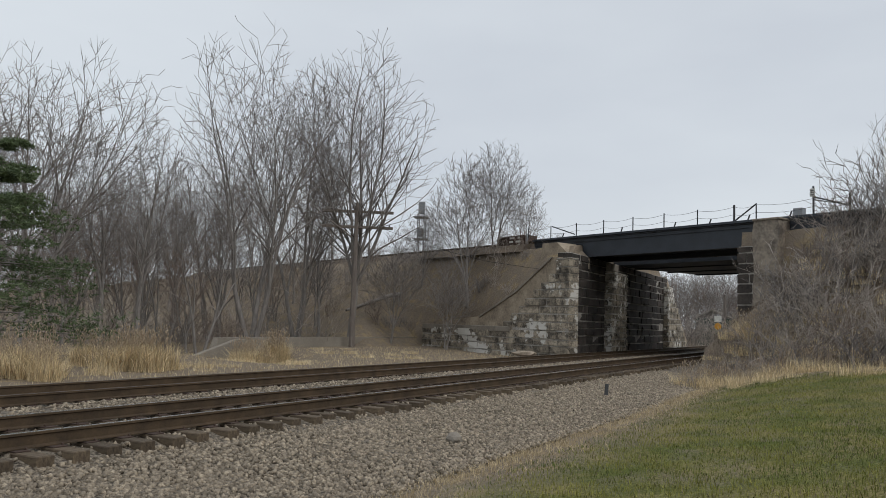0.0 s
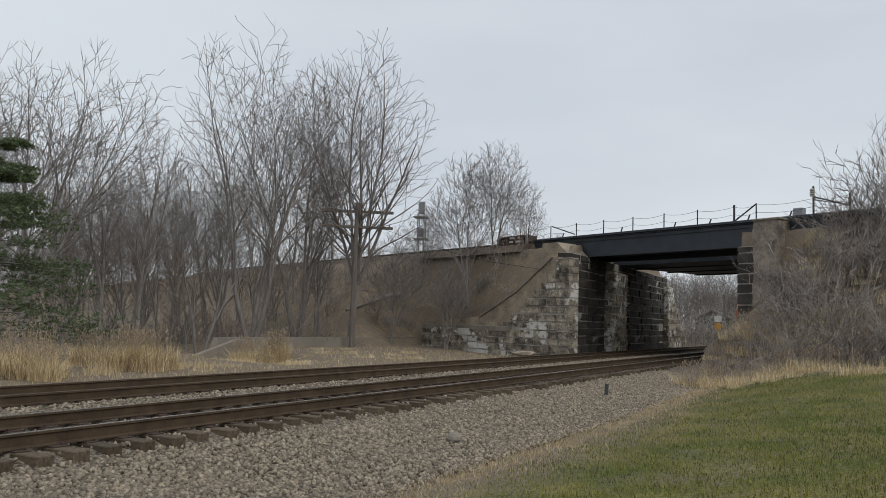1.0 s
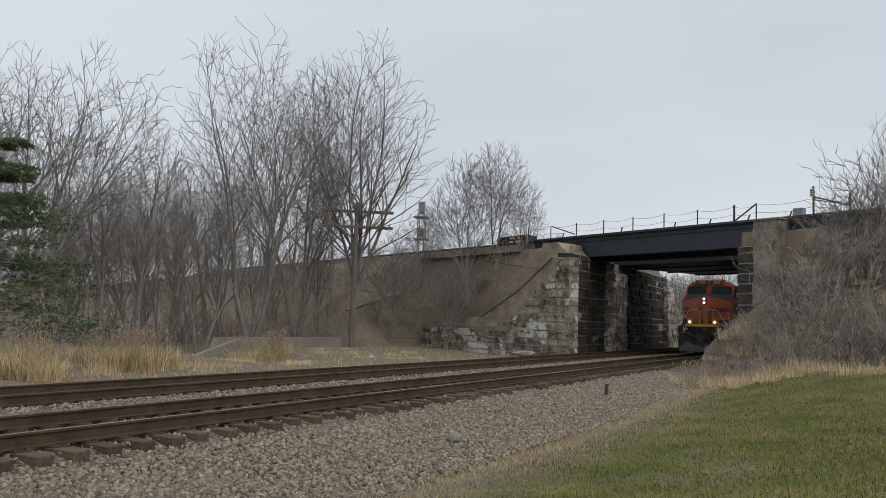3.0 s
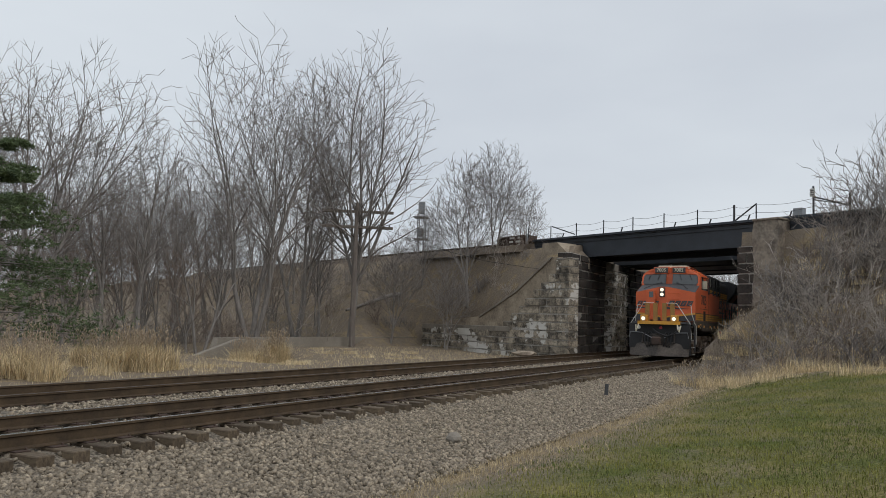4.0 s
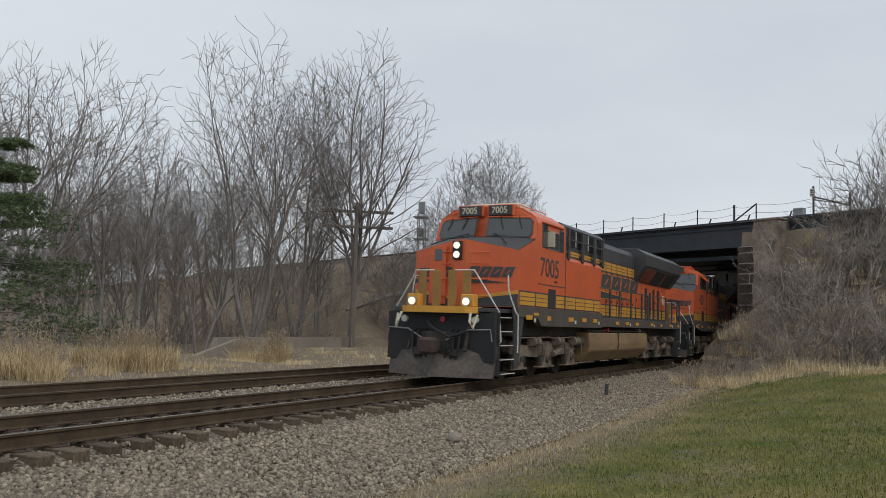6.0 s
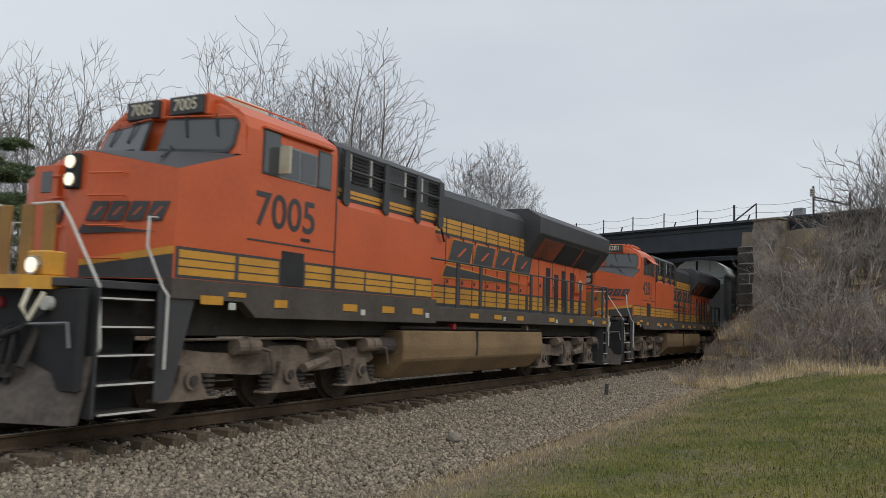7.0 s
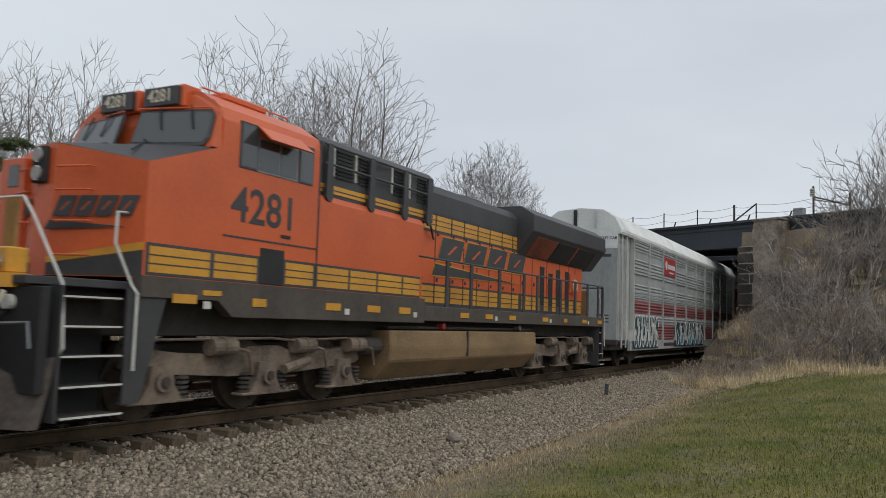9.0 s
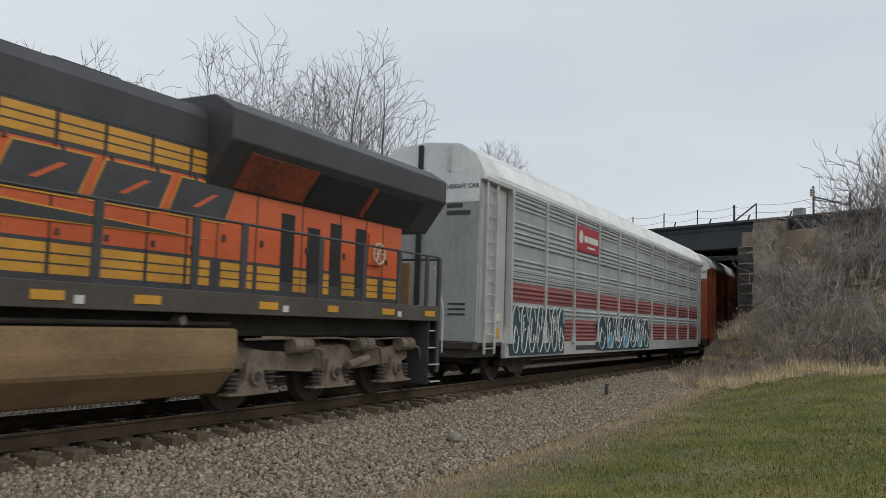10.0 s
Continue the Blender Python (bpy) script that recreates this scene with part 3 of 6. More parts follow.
part("cap", bx(-2.36, -0.8, -0.97, 0.6, 7.22, 7.34, 0.03), M_OLDPILLAR, pillar, "worn concrete cap")

# ---- parapet, rails and fence on the upper line ----
LINE = skew_m(P0.y, 0.0, 0)


def line_y(y):
    return (y - P0.y) / SKEW.y


pp = part("parapet", bx(line_y(-16), line_y(-6.3), 0.2, 0.35, 6.7, 7.5, 0.02), M_RUST, None, "rust-brown steel parapet on the embankment", "structure")
put(pp, LINE)
ul = part("upper_rail", pr([(0.3 + a, 7.42 + b) for a, b in RAIL], "x", line_y(-40), line_y(70)), M_STEEL, None, "dark steel rail on the embankment line", "structure")
put(ul, LINE)
ub = part("upper_ballast", pr([(-0.8, 6.6), (0.0, 7.22), (3.4, 7.22), (4.2, 6.6)], "x", line_y(12.5), line_y(75)), M_LITTER, None, "ballast shoulder of the upper line", "structure")
put(ub, LINE)
ub = part("upper_ballast", pr([(0.36, 6.6), (0.4, 7.22), (3.4, 7.22), (4.2, 6.6)], "x", line_y(-60), line_y(-7)), M_BED, None, "ballast shoulder of the upper line", "structure")
put(ub, LINE)
cr = empty("equipment_box", "dark brown steel equipment box beside the upper track", "equipment box", "", LINE @ pose(line_y(12.9), 0.1, 7.2))
part("body", bx(0, 3.1, 0, 1.2, -0.5, 0.72, 0.03), M_RUST, cr)
for a, b, z in ((1.2, 1.45, 0.48), (1.5, 1.75, 0.48), (2.1, 2.35, 0.48), (1.15, 1.6, 0.2), (1.9, 2.45, 0.2), (1.3, 1.5, -0.08), (2.1, 2.4, -0.08)):
    part("letter_bar", bx(2.9 - b, 2.9 - a, -0.012, 0.004, z, z + 0.14), M_WHITE, cr, "plain white letter bar")
part("post", bx(-0.18, -0.05, 0, 0.2, -0.5, 0.8, 0.01), M_GALV, cr, "pale post")


def fence_post(y, z1, thick=0.035, z0=7.4):
    fp = part("fence_post", tb([(0, 0, 0), (0, 0, z1 - z0)], thick, 6), M_DARKSTEEL, None)
    tagged(fp, "thin dark steel fence post on the bridge edge", "fence post", "fence posts on the bridge")
    fp.matrix_basis = LINE @ pose(line_y(y), 0.12, z0)
    return fp


for y in (12.6, 10.5, 8.28, 6.08, 3.88, 1.72, -0.43, -3.82):
    fence_post(y, 8.35)
fence_post(-2.6, 8.38, 0.06)
fence_post(-6.73, 8.9, 0.05)
fence_post(-8.41, 8.32, 0.05)


def bar_thing(name, label, cat, a, b, r, m, grp=""):
    ob = part(name, tb([a, b], r, 6), m, None)
    put(tagged(ob, label, cat, grp), LINE)
    return ob


bar_thing("fence_brace", "diagonal dark steel fence brace", "fence brace", (line_y(-2.65), 0.12, 7.5), (line_y(-3.8), 0.12, 8.3), 0.04, M_DARKSTEEL, "fence braces")
bar_thing("fence_brace", "diagonal dark steel fence brace", "fence brace", (line_y(-6.75), 0.12, 8.35), (line_y(-8.4), 0.12, 7.75), 0.04, M_DARKSTEEL, "fence braces")
bar_thing("fence_brace", "diagonal dark steel fence brace", "fence brace", (line_y(8.4), 0.12, 7.6), (line_y(10.4), 0.12, 8.3), 0.04, M_DARKSTEEL, "fence braces")
bar_thing("fence_rail", "thin dark gate rail", "fence rail", (line_y(-6.75), 0.12, 8.2), (line_y(-8.4), 0.12, 7.78), 0.03, M_DARKSTEEL)
for z in (7.85, 8.27):
    pts = []
    ys = [12.6, 10.5, 8.28, 6.08, 3.88, 1.72, -0.43, -2.6, -3.82, -6.73, -8.41]
    for a, b in zip(ys, ys[1:]):
        for k in range(4):
            t = k / 4
            pts.append((line_y(a + (b - a) * t), 0.1, z - 0.12 * math.sin(math.pi * t)))
    pts.append((line_y(-8.41), 0.1, z))
    w = part("fence_wire", tb(pts, 0.009, 4), M_DARKSTEEL, None)
    put(tagged(w, "sagging strand of dark fence wire", "fence wire", "fence wires on the bridge"), LINE)
for y in (4.7, 1.0, -1.2, -3.4, -5.6, 9.4):
    st = part("edge_stub", bx(-0.035, 0.035, -0.03, 0.03, 0.0, 0.32, 0.008), M_DARKSTEEL, None)
    put(tagged(st, "short leaning steel stub on the deck edge", "steel stub", "stubs on the deck edge"), LINE @ pose(line_y(y), 0.05, 7.44, 0, -22, 0))
wp = empty("warning_plate", "small white plate on a fence post", "sign", "", LINE @ pose(line_y(-6.73), 0.04, 8.35))
part("plate", bx(-0.14, 0.14, -0.02, 0.0, 0.0, 0.42, 0.005), M_WHITE, wp)
for k in range(3):
    part("letter_bar", bx(-0.1, 0.1, -0.026, -0.018, 0.08 + k * 0.11, 0.12 + k * 0.11), M_BLACK, wp, "plain dark letter bar")
jb = part("junction_box", bx(-0.25, 0.25, -0.2, 0.2, 0, 0.42, 0.02), M_GALV, None)
put(tagged(jb, "grey steel junction box on the deck edge", "junction box"), LINE @ pose(line_y(-5.95), 0.3, 7.45))

# ---- utility pole, signal mast, shed ----
up = empty("utility_pole", "weathered wooden utility pole with two crossarms", "utility pole", "", pose(45.7, 21.16, -0.7, 0, 0, 33))
part("pole", tb([(0, 0, 0), (0, 0, 5), (0, 0, 9.9)], [0.2, 0.17, 0.12], 10), M_PALEBARK, up)
for z in (9.32, 8.28):
    arm = part("crossarm", bx(-0.09, 0.09, -2.45, 2.3, z - 0.09, z + 0.09, 0.01), M_PALEBARK, up)
    for q in (-2.2, -1.5, -0.8, 0.8, 1.5, 2.1):
        if z < 9 and q in (-2.2, -1.5) or q == 0.8:
            part("insulator", tb([(0, q, z + 0.08), (0, q, z + 0.14), (0, q, z + 0.26)], [0.02, 0.055, 0.035], 8), M_DARKSTEEL, arm)
    part("brace", tb([(0.1, -0.9, z - 0.05), (0.12, 0, z - 0.75)], 0.025, 5), M_RUST, up)
    part("brace", tb([(0.1, 0.9, z - 0.05), (0.12, 0, z - 0.75)], 0.025, 5), M_RUST, up)

sm = empty("signal_mast", "grey lattice signal mast beside the upper line", "signal mast", "", pose(65.55, 27.3, 6.7, 0, 0, 20))
for a, b in ((-0.45, -0.3), (-0.45, 0.3), (0.45, -0.3), (0.45, 0.3)):
    part("leg", tb([(a, b, 0), (a, b, 4.6)], 0.045, 6), M_GALV, sm)
for k in range(9):
    part("lattice_bar", tb([(-0.45, -0.3, 0.3 + k * 0.5), (0.45, -0.3, 0.55 + k * 0.5)], 0.02, 5), M_GALV, sm)
    part("rung", tb([(-0.45, 0.3, 0.5 + k * 0.5), (0.45, 0.3, 0.5 + k * 0.5)], 0.02, 5), M_GALV, sm)
for z in (2.2, 4.2):
    part("platform", bx(-0.9, 0.9, -0.7, 0.7, z, z + 0.06), M_GALV, sm)
    part("platform_rail", tb([(-0.9, -0.7, z + 0.9), (0.9, -0.7, z + 0.9), (0.9, 0.7, z + 0.9)], 0.025, 5), M_GALV, sm)
part("signal_head", bx(-0.95, -0.55, -0.4, 0.2, 4.5, 5.6, 0.05), M_GALV, sm, "grey signal head")
part("signal_head", bx(-0.85, -0.55, -0.3, 0.2, 2.4, 3.2, 0.05), M_GALV, sm, "grey signal head")

sh = empty("shed", "small dark green shed with a pale roof", "shed", "", pose(124, 11.2, -0.4))
part("wall", bx(0, 6, -2.1, 2.6, -0.6, 3.6, 0.02), mat("green_boards", (0.045, 0.085, 0.06), (0.03, 0.055, 0.04), rough=0.8, scale=2, fine=20), sh)
part("roof", pr([(-2.5, 3.55), (0.25, 4.75), (3.0, 3.55), (3.0, 3.7), (0.25, 4.9), (-2.5, 3.7)], "x", -0.3, 6.3), M_PALECON, sh, "pale weathered roof")
dw = empty("signal_post", "low track signal post with an orange disc", "signal", "", pose(88, 4.8, -0.3))
part("post", tb([(0, 0, 0), (0, 0, 3.2)], 0.05, 6), M_GALV, dw)
part("disc", tb([(-0.06, 0, 2.2), (0.02, 0, 2.2)], 0.34, 16), M_YELLOW, dw, "orange disc")
part("board", bx(-0.05, 0.0, -0.35, 0.35, 2.65, 3.25, 0.01), M_WHITE, dw, "white board")
up2 = part("distant_pole", tb([(0, 0, 0), (0, 0, 6.2)], 0.16, 8), M_PALEBARK, None)
put(tagged(up2, "plain grey wooden pole beyond the bridge", "utility pole"), pose(104, 6.6, -0.4))
# small things by the near track
stake = part("track_stake", bx(-0.05, 0.05, -0.05, 0.05, -0.1, 0.28, 0.012), M_DARKSTEEL, None)
put(tagged(stake, "short dark stake in the ballast", "stake"), pose(22.6, -2.85, -0.42, 4, 8, 20))


def boulder(x, y, z, sx, sy, sz, seed, label, m=M_PALECON):
    bm = bmesh.new()
    bmesh.ops.create_icosphere(bm, subdivisions=2, radius=1.0)
    for v in bm.verts:
        n = 1 + 0.28 * noise.noise(v.co * 1.6 + Vector((seed, seed, 0)))
        v.co = Vector((v.co.x * sx * n, v.co.y * sy * n, v.co.z * sz * n))
    ob = part("rock", bm, m, None)
    put(tagged(ob, label, "rock"), pose(x, y, z, 0, 0, seed * 40))


boulder(12.15, -3.42, -0.45, 0.2, 0.13, 0.1, 1.0, "pale flat rock lying in the ballast")
boulder(14.6, 8.5, -0.5, 0.28, 0.14, 0.08, 2.0, "pale flat rock beside the far track")
boulder(47.0, 9.4, -0.3, 0.75, 0.35, 0.2, 3.0, "dark broken stone slab at the wall foot", M_BRICKSTONE)

log = part("fallen_tree", tb([(52.0, 26.0, 2.1), (56.5, 25.0, 3.4), (61.5, 23.2, 4.4), (63.5, 22.8, 4.6)], [0.1, 0.17, 0.2, 0.21], 8), M_BARK, None)
tagged(log, "fallen grey trunk lying on the embankment slope", "fallen tree")
wire = part("utility_wire", tb([(44.6, 19.4, 7.65), (46.0, 16.0, 6.3), (47.5, 12.5, 5.4), (49.0, 9.5, 5.0), (51.0, 7.05, 4.9)], 0.012, 5), M_SOOT, None)
tagged(wire, "thin dark cable sagging from the pole to the abutment", "cable")


# ---- the train ----
SPEED = 11.597
MOVING, SPINNING = [], []
def text_on(name, body, size, m, material, parent, label="", deep=0.004, squeeze=1.0):
    """Characters as a thin solid; their plane is that of m."""
    cu = bpy.data.curves.new(name, "FONT")
    cu.body, cu.size, cu.extrude, cu.align_x, cu.align_y = body, size, deep, "CENTER", "CENTER"
    cu.offset = 0.012 * size
    tmp = bpy.data.objects.new(name, cu)
    scene.collection.objects.link(tmp)
    me = bpy.data.meshes.new_from_object(tmp.evaluated_get(bpy.context.evaluated_depsgraph_get()))
    bpy.data.objects.remove(tmp)
    me.materials.clear()
    me.materials.append(material)
    me.transform(m @ Matrix.Diagonal((squeeze, 1, 1, 1)))
    ob = new(name, me)
    ob.parent = parent
    return tagged(ob, label)


SIDE = Matrix(((1, 0, 0, 0), (0, 0, -1, 0), (0, 1, 0, 0), (0, 0, 0, 1)))


def flat(pts, y0, y1):
    """A thin plate with an outline in x and z."""
    return pr(pts, "y", y0, y1)


def wheelset(parent, x, r, gauge=0.7535, spin=True):
    axle = part("wheelset", disc(bmesh.new(), (0, 0, 0), "y", 0.09, -1.0, 1.0, 10), M_WHEEL, parent)
    axle.matrix_basis = pose(x, 0, r)
    for s in (-1, 1):
        bm = bmesh.new()
        disc(bm, (0, 0, 0), "y", r, s * (gauge - 0.045), s * (gauge + 0.065), 28)
        disc(bm, (0, 0, 0), "y", r + 0.028, s * (gauge - 0.075), s * (gauge - 0.045), 28)
        w = part("wheel", bm, M_WHEEL, axle)
        bm = bmesh.new()
        for k in range(5):
            a = k * 1.2566
            tube(bm, [(0.25 * r * math.cos(a), s * (gauge + 0.075), 0.25 * r * math.sin(a)), (0.8 * r * math.cos(a), s * (gauge + 0.07), 0.8 * r * math.sin(a))], 0.03, 4)
        part("wheel_rib", bm, M_WHEEL, axle)
    SPINNING.append((axle, x, r))


def loco_truck(parent, axles):
    """A three-axle truck: side frames, journals, springs and brake gear, with turning wheels."""
    a, b, c = axles
    for x in axles:
        wheelset(parent, x, 0.533)
    for s in (-1, 1):
        y0, y1 = (s * 1.22, s * 1.08)
        pts = [(a - 0.55, 0.72), (a - 0.42, 0.98), (a + 0.35, 0.9), (b - 0.75, 0.86), (b - 0.35, 0.98), (b + 0.35, 0.98), (b + 0.75, 0.86), (c - 0.35, 0.9), (c + 0.42, 0.98), (c + 0.55, 0.72),
               (c + 0.42, 0.66), (b + 0.75, 0.55), (b - 0.75, 0.55), (a - 0.42, 0.66)]
        part("side_frame", flat(pts, min(y0, y1), max(y0, y1)), M_TRUCK, parent, "dusty cast steel truck side frame")
        for x in axles:
            pts = [(x - 0.36, 0.3), (x - 0.3, 0.26), (x + 0.3, 0.26), (x + 0.36, 0.3), (x + 0.22, 0.5), (x + 0.18, 0.74), (x - 0.18, 0.74), (x - 0.22, 0.5)]
            jb = part("journal_box", flat(pts, min(s * 1.1, s * 1.3), max(s * 1.1, s * 1.3)), M_TRUCK, parent)
            part("bearing_cap", disc(bmesh.new(), (x, 0, 0.535), "y", 0.13, s * 1.29, s * 1.36, 12), M_TRUCK, jb)
            part("bearing_hub", disc(bmesh.new(), (x, 0, 0.535), "y", 0.07, s * 1.35, s * 1.39, 10), M_UNDER, jb)
            for q in (-0.42, 0.42):
                bm = bmesh.new()
                for k in range(5):
                    disc(bm, (x + q, s * 1.2, 0), "z", 0.105, 0.3 + k * 0.065, 0.335 + k * 0.065, 10)
                disc(bm, (x + q, s * 1.2, 0), "z", 0.06, 0.3, 0.6, 8)
                part("coil_spring", bm, M_UNDER, parent)
                part("spring_seat", bx(x + q - 0.14, x + q + 0.14, min(s * 1.1, s * 1.32), max(s * 1.1, s * 1.32), 0.26, 0.3, 0.01), M_TRUCK, parent)
        for x in ((a + b) / 2, (b + c) / 2 - 0.2, c + 0.25):
            bm = disc(bmesh.new(), (x, s * 1.32, 0.98), "x", 0.125, x - 0.24, x + 0.24, 14)
            disc(bm, (x, s * 1.32, 0.98), "x", 0.14, x - 0.02, x + 0.02, 14)
            part("brake_cylinder", bm, M_TRUCK, parent)
            part("brake_rod", tb([(x + 0.2, s * 1.34, 0.98), (x + 0.55, s * 1.34, 0.9), (x + 0.7, s * 1.3, 0.6)], 0.028, 6), M_TRUCK, parent)
        part("damper", tb([(b + 0.35, s * 1.34, 0.62), (b + 0.95, s * 1.34, 0.74)], 0.075, 10), M_TRUCK, parent)
        part("air_pipe", tb([(a - 0.3, s * 1.33, 1.08), (b, s * 1.33, 1.1), (b + 0.6, s * 1.33, 1.06), (c, s * 1.33, 1.1)], 0.02, 5), M_TRUCK, parent)
        part("sand_pipe", tb([(a - 0.5, s * 1.1, 1.1), (a - 0.68, s * 0.95, 0.6), (a - 0.55, s * 0.8, 0.15)], 0.025, 5), M_UNDER, parent)
    part("bolster", bx(a + 0.3, c - 0.3, -0.55, 0.55, 0.45, 1.0), M_UNDER, parent)


def mark(parent, org, ax, up, nrm, w, h, material, edge):
    """A slanted four-block emblem with a tapering stroke below it, drawn as plain shapes on a plane."""
    def pt(u, v, o):
        return Vector(org) + Vector(ax) * u + Vector(up) * v + Vector(nrm) * o

    def poly(name, pts, o, m, lab=""):
        bm = bmesh.new()
        a, b = [bm.verts.new(pt(u, v, o)) for u, v in pts], [bm.verts.new(pt(u, v, 0.0005)) for u, v in pts]
        bm.faces.new(a)
        for i in range(len(pts)):
            j = (i + 1) % len(pts)
            bm.faces.new((a[i], a[j], b[j], b[i]))
        part(name, bm, m, parent, lab)

    sl = 0.42 * h
    n, gap = 4, 0.07 * w / 4
    bw = (w - sl) / n
    e = 0.045 * h
    for k in range(n):
        u0, u1 = k * bw + gap, (k + 1) * bw - gap
        if edge is not None:
            poly("emblem_outline", [(u0 - e, -e), (u1 + e, -e), (u1 + e + sl, h + e), (u0 - e + sl, h + e)], 0.004, edge, "thin yellow outline")
        poly("emblem_block", [(u0, 0), (u1, 0), (u1 + sl, h), (u0 + sl, h)], 0.008, material, "plain black slanted emblem block")
        m0, m1 = u0 + 0.34 * (u1 - u0) + sl * 0.5, u0 + 0.72 * (u1 - u0) + sl * 0.5
        poly("emblem_slot", [(m0 - sl * 0.22, h * 0.28), (m0 + 0.1 * (u1 - u0) - sl * 0.22, h * 0.28), (m1 + sl * 0.22, h * 0.72), (m1 - 0.1 * (u1 - u0) + sl * 0.22, h * 0.72)], 0.012, M_ORANGE, "orange slanting slot")
    if edge is not None:
        poly("emblem_outline", [(-0.4 * h, -0.72 * h), (0.9 * w, -0.53 * h), (-0.05 * h, -0.12 * h)], 0.004, edge, "thin yellow outline")
    poly("emblem_stroke", [(-0.32 * h, -0.66 * h), (0.85 * w, -0.53 * h), (-0.02 * h, -0.18 * h)], 0.008, material, "plain black tapering stroke")


def make_locomotive(number, label, lit, awning):
    lo = empty("locomotive", label, "locomotive", "locomotives at the head of the train")
    P = lambda name, bm, m, lab="", par=None: part(name, bm, m, par or lo, lab)
    # underframe and tank
    P("underframe", bx(0.95, 21.6, -1.05, 1.05, 1.12, 1.66, 0.02), M_UNDER)
    tank = [(-1.12, 0.3), (-1.47, 0.66), (-1.5, 0.9), (-1.47, 1.24), (1.47, 1.24), (1.5, 0.9), (1.47, 0.66), (1.12, 0.3)]
    tk = P("fuel_tank", pr(tank, "x", 8.12, 15.55, 0.03), M_TANK, "dusty brown fuel tank")
    for s in (-1, 1):
        P("tank_seam", bx(11.35, 11.42, s * 1.49 - 0.02, s * 1.49 + 0.02, 0.7, 1.24), M_UNDER, "", tk)
        for q in (10.3, 14.5):
            P("filler_cap", disc(bmesh.new(), (q, 0, 1.34), "y", 0.07, s * 1.3, s * 1.46, 10), M_SIGNRED if q < 11 else M_TRUCK, "", tk)
        P("tank_strap", tb([(8.2, s * 1.35, 1.3), (15.5, s * 1.35, 1.3)], 0.03, 6), M_UNDER, "", tk)
        P("air_reservoir", tb([(7.5, s * 1.2, 0.95), (8.05, s * 1.2, 0.95)], 0.16, 12), M_UNDER)
    loco_truck(lo, (2.75, 4.84, 6.9))
    loco_truck(lo, (16.15, 18.2, 20.25))
    # sills and walkways
    for s in (-1, 1):
        y0, y1 = sorted((s * 1.53, s * 1.36))
        P("side_sill", flat([(2.1, 1.62), (3.45, 1.62), (3.75, 1.40), (9.3, 1.40), (9.3, 1.88), (2.1, 1.88)], y0, y1), M_SILL, "dusty dark side sill")
        P("side_sill", bx(9.3, 21.55, y0, y1, 1.44, 1.74, 0.01), M_SILL, "dusty dark side sill")
        for k in range(12):
            q = (2.62, 4.15, 5.95, 7.2, 8.3, 10.9, 12.2, 13.6, 15.9, 17.6, 19.3, 20.9)[k]
            P("reflector", bx(q, q + (0.42 if k not in (1, 9) else 0.3), s * 1.535 - 0.006, s * 1.535 + 0.006, 1.56 if k < 5 else 1.53, 1.68 if k < 5 else 1.64), M_YELLOW, "yellow reflector strip")
            if k % 2 == 0:
                P("placard", bx(q + 0.55, q + 0.68, s * 1.535 - 0.005, s * 1.535 + 0.005, 1.5, 1.6), M_WHITE, "small white placard")
        P("placard", bx(3.15, 3.5, s * 1.535 - 0.005, s * 1.535 + 0.005, 1.68, 1.75), M_YELLOW, "yellow letter bar")
    P("walkway", bx(9.2, 21.6, -1.5, 1.5, 1.68, 1.735), M_BLACK)
    # front platform, pilot, plow, coupler
    P("front_platform", bx(0.72, 2.2, -1.3, 1.3, 1.7, 1.8, 0.01), M_BLACK)
    P("anticlimber", pr([(0.5, -0.8), (0.72, -1.05), (0.95, -1.05), (0.95, 1.05), (0.72, 1.05), (0.5, 0.8)], "z", 1.66, 1.82), M_YELLOW, "dusty yellow anticlimber edge")
    P("pilot", bx(0.78, 0.9, -1.48, 1.48, 0.5, 1.68, 0.01), M_SOOT)
    for s in (-1, 1):
        bm = bmesh.new()
        vs = [bm.verts.new(p) for p in ((0.3, 0, 0.12), (0.78, s * 1.42, 0.12), (0.95, s * 1.46, 0.9), (0.62, 0, 0.72), (0.42, 0, 0.12), (0.9, s * 1.42, 0.12), (1.05, s * 1.46, 0.9), (0.74, 0, 0.72))]
        for f in ((0, 1, 2, 3), (7, 6, 5, 4), (0, 4, 5, 1), (1, 5, 6, 2), (2, 6, 7, 3), (3, 7, 4, 0)):
            bm.faces.new([vs[i] for i in f])
        P("snow_plow", bm, M_PLOW, "scuffed dusty dark steel snow plow")
        P("uncoupling_lever", tb([(0.55, s * 0.3, 1.0), (0.62, s * 0.8, 1.25), (0.7, s * 1.4, 1.28), (0.7, s * 1.45, 1.0)], 0.018, 5), M_GALV)
        for q in (0.35, 0.5, 0.65):
            P("air_hose", tb([(0.78, s * q, 1.25), (0.6, s * q, 1.2), (0.55, s * (q - 0.02), 0.8), (0.6, s * (q - 0.1), 0.55)], 0.028, 6), M_SOOT, "black rubber air hose")
        P("step_light", disc(bmesh.new(), (0, s * 0.98, 1.5), "x", 0.085, 0.7, 0.8, 12), M_WHITE, "white round step light")
        P("plow_bracket", tb([(0.86, s * 0.75, 1.3), (0.6, s * 0.78, 0.75)], 0.05, 6), M_UNDER)
        P("plow_bolt_plate", bx(0.55, 0.62, s * 0.5 - 0.12, s * 0.5 + 0.12, 0.62, 0.78, 0.01), M_UNDER)
    P("draft_box", bx(0.6, 0.9, -0.42, 0.42, 0.62, 1.2, 0.04), M_UNDER, "grimy cast draft gear box")
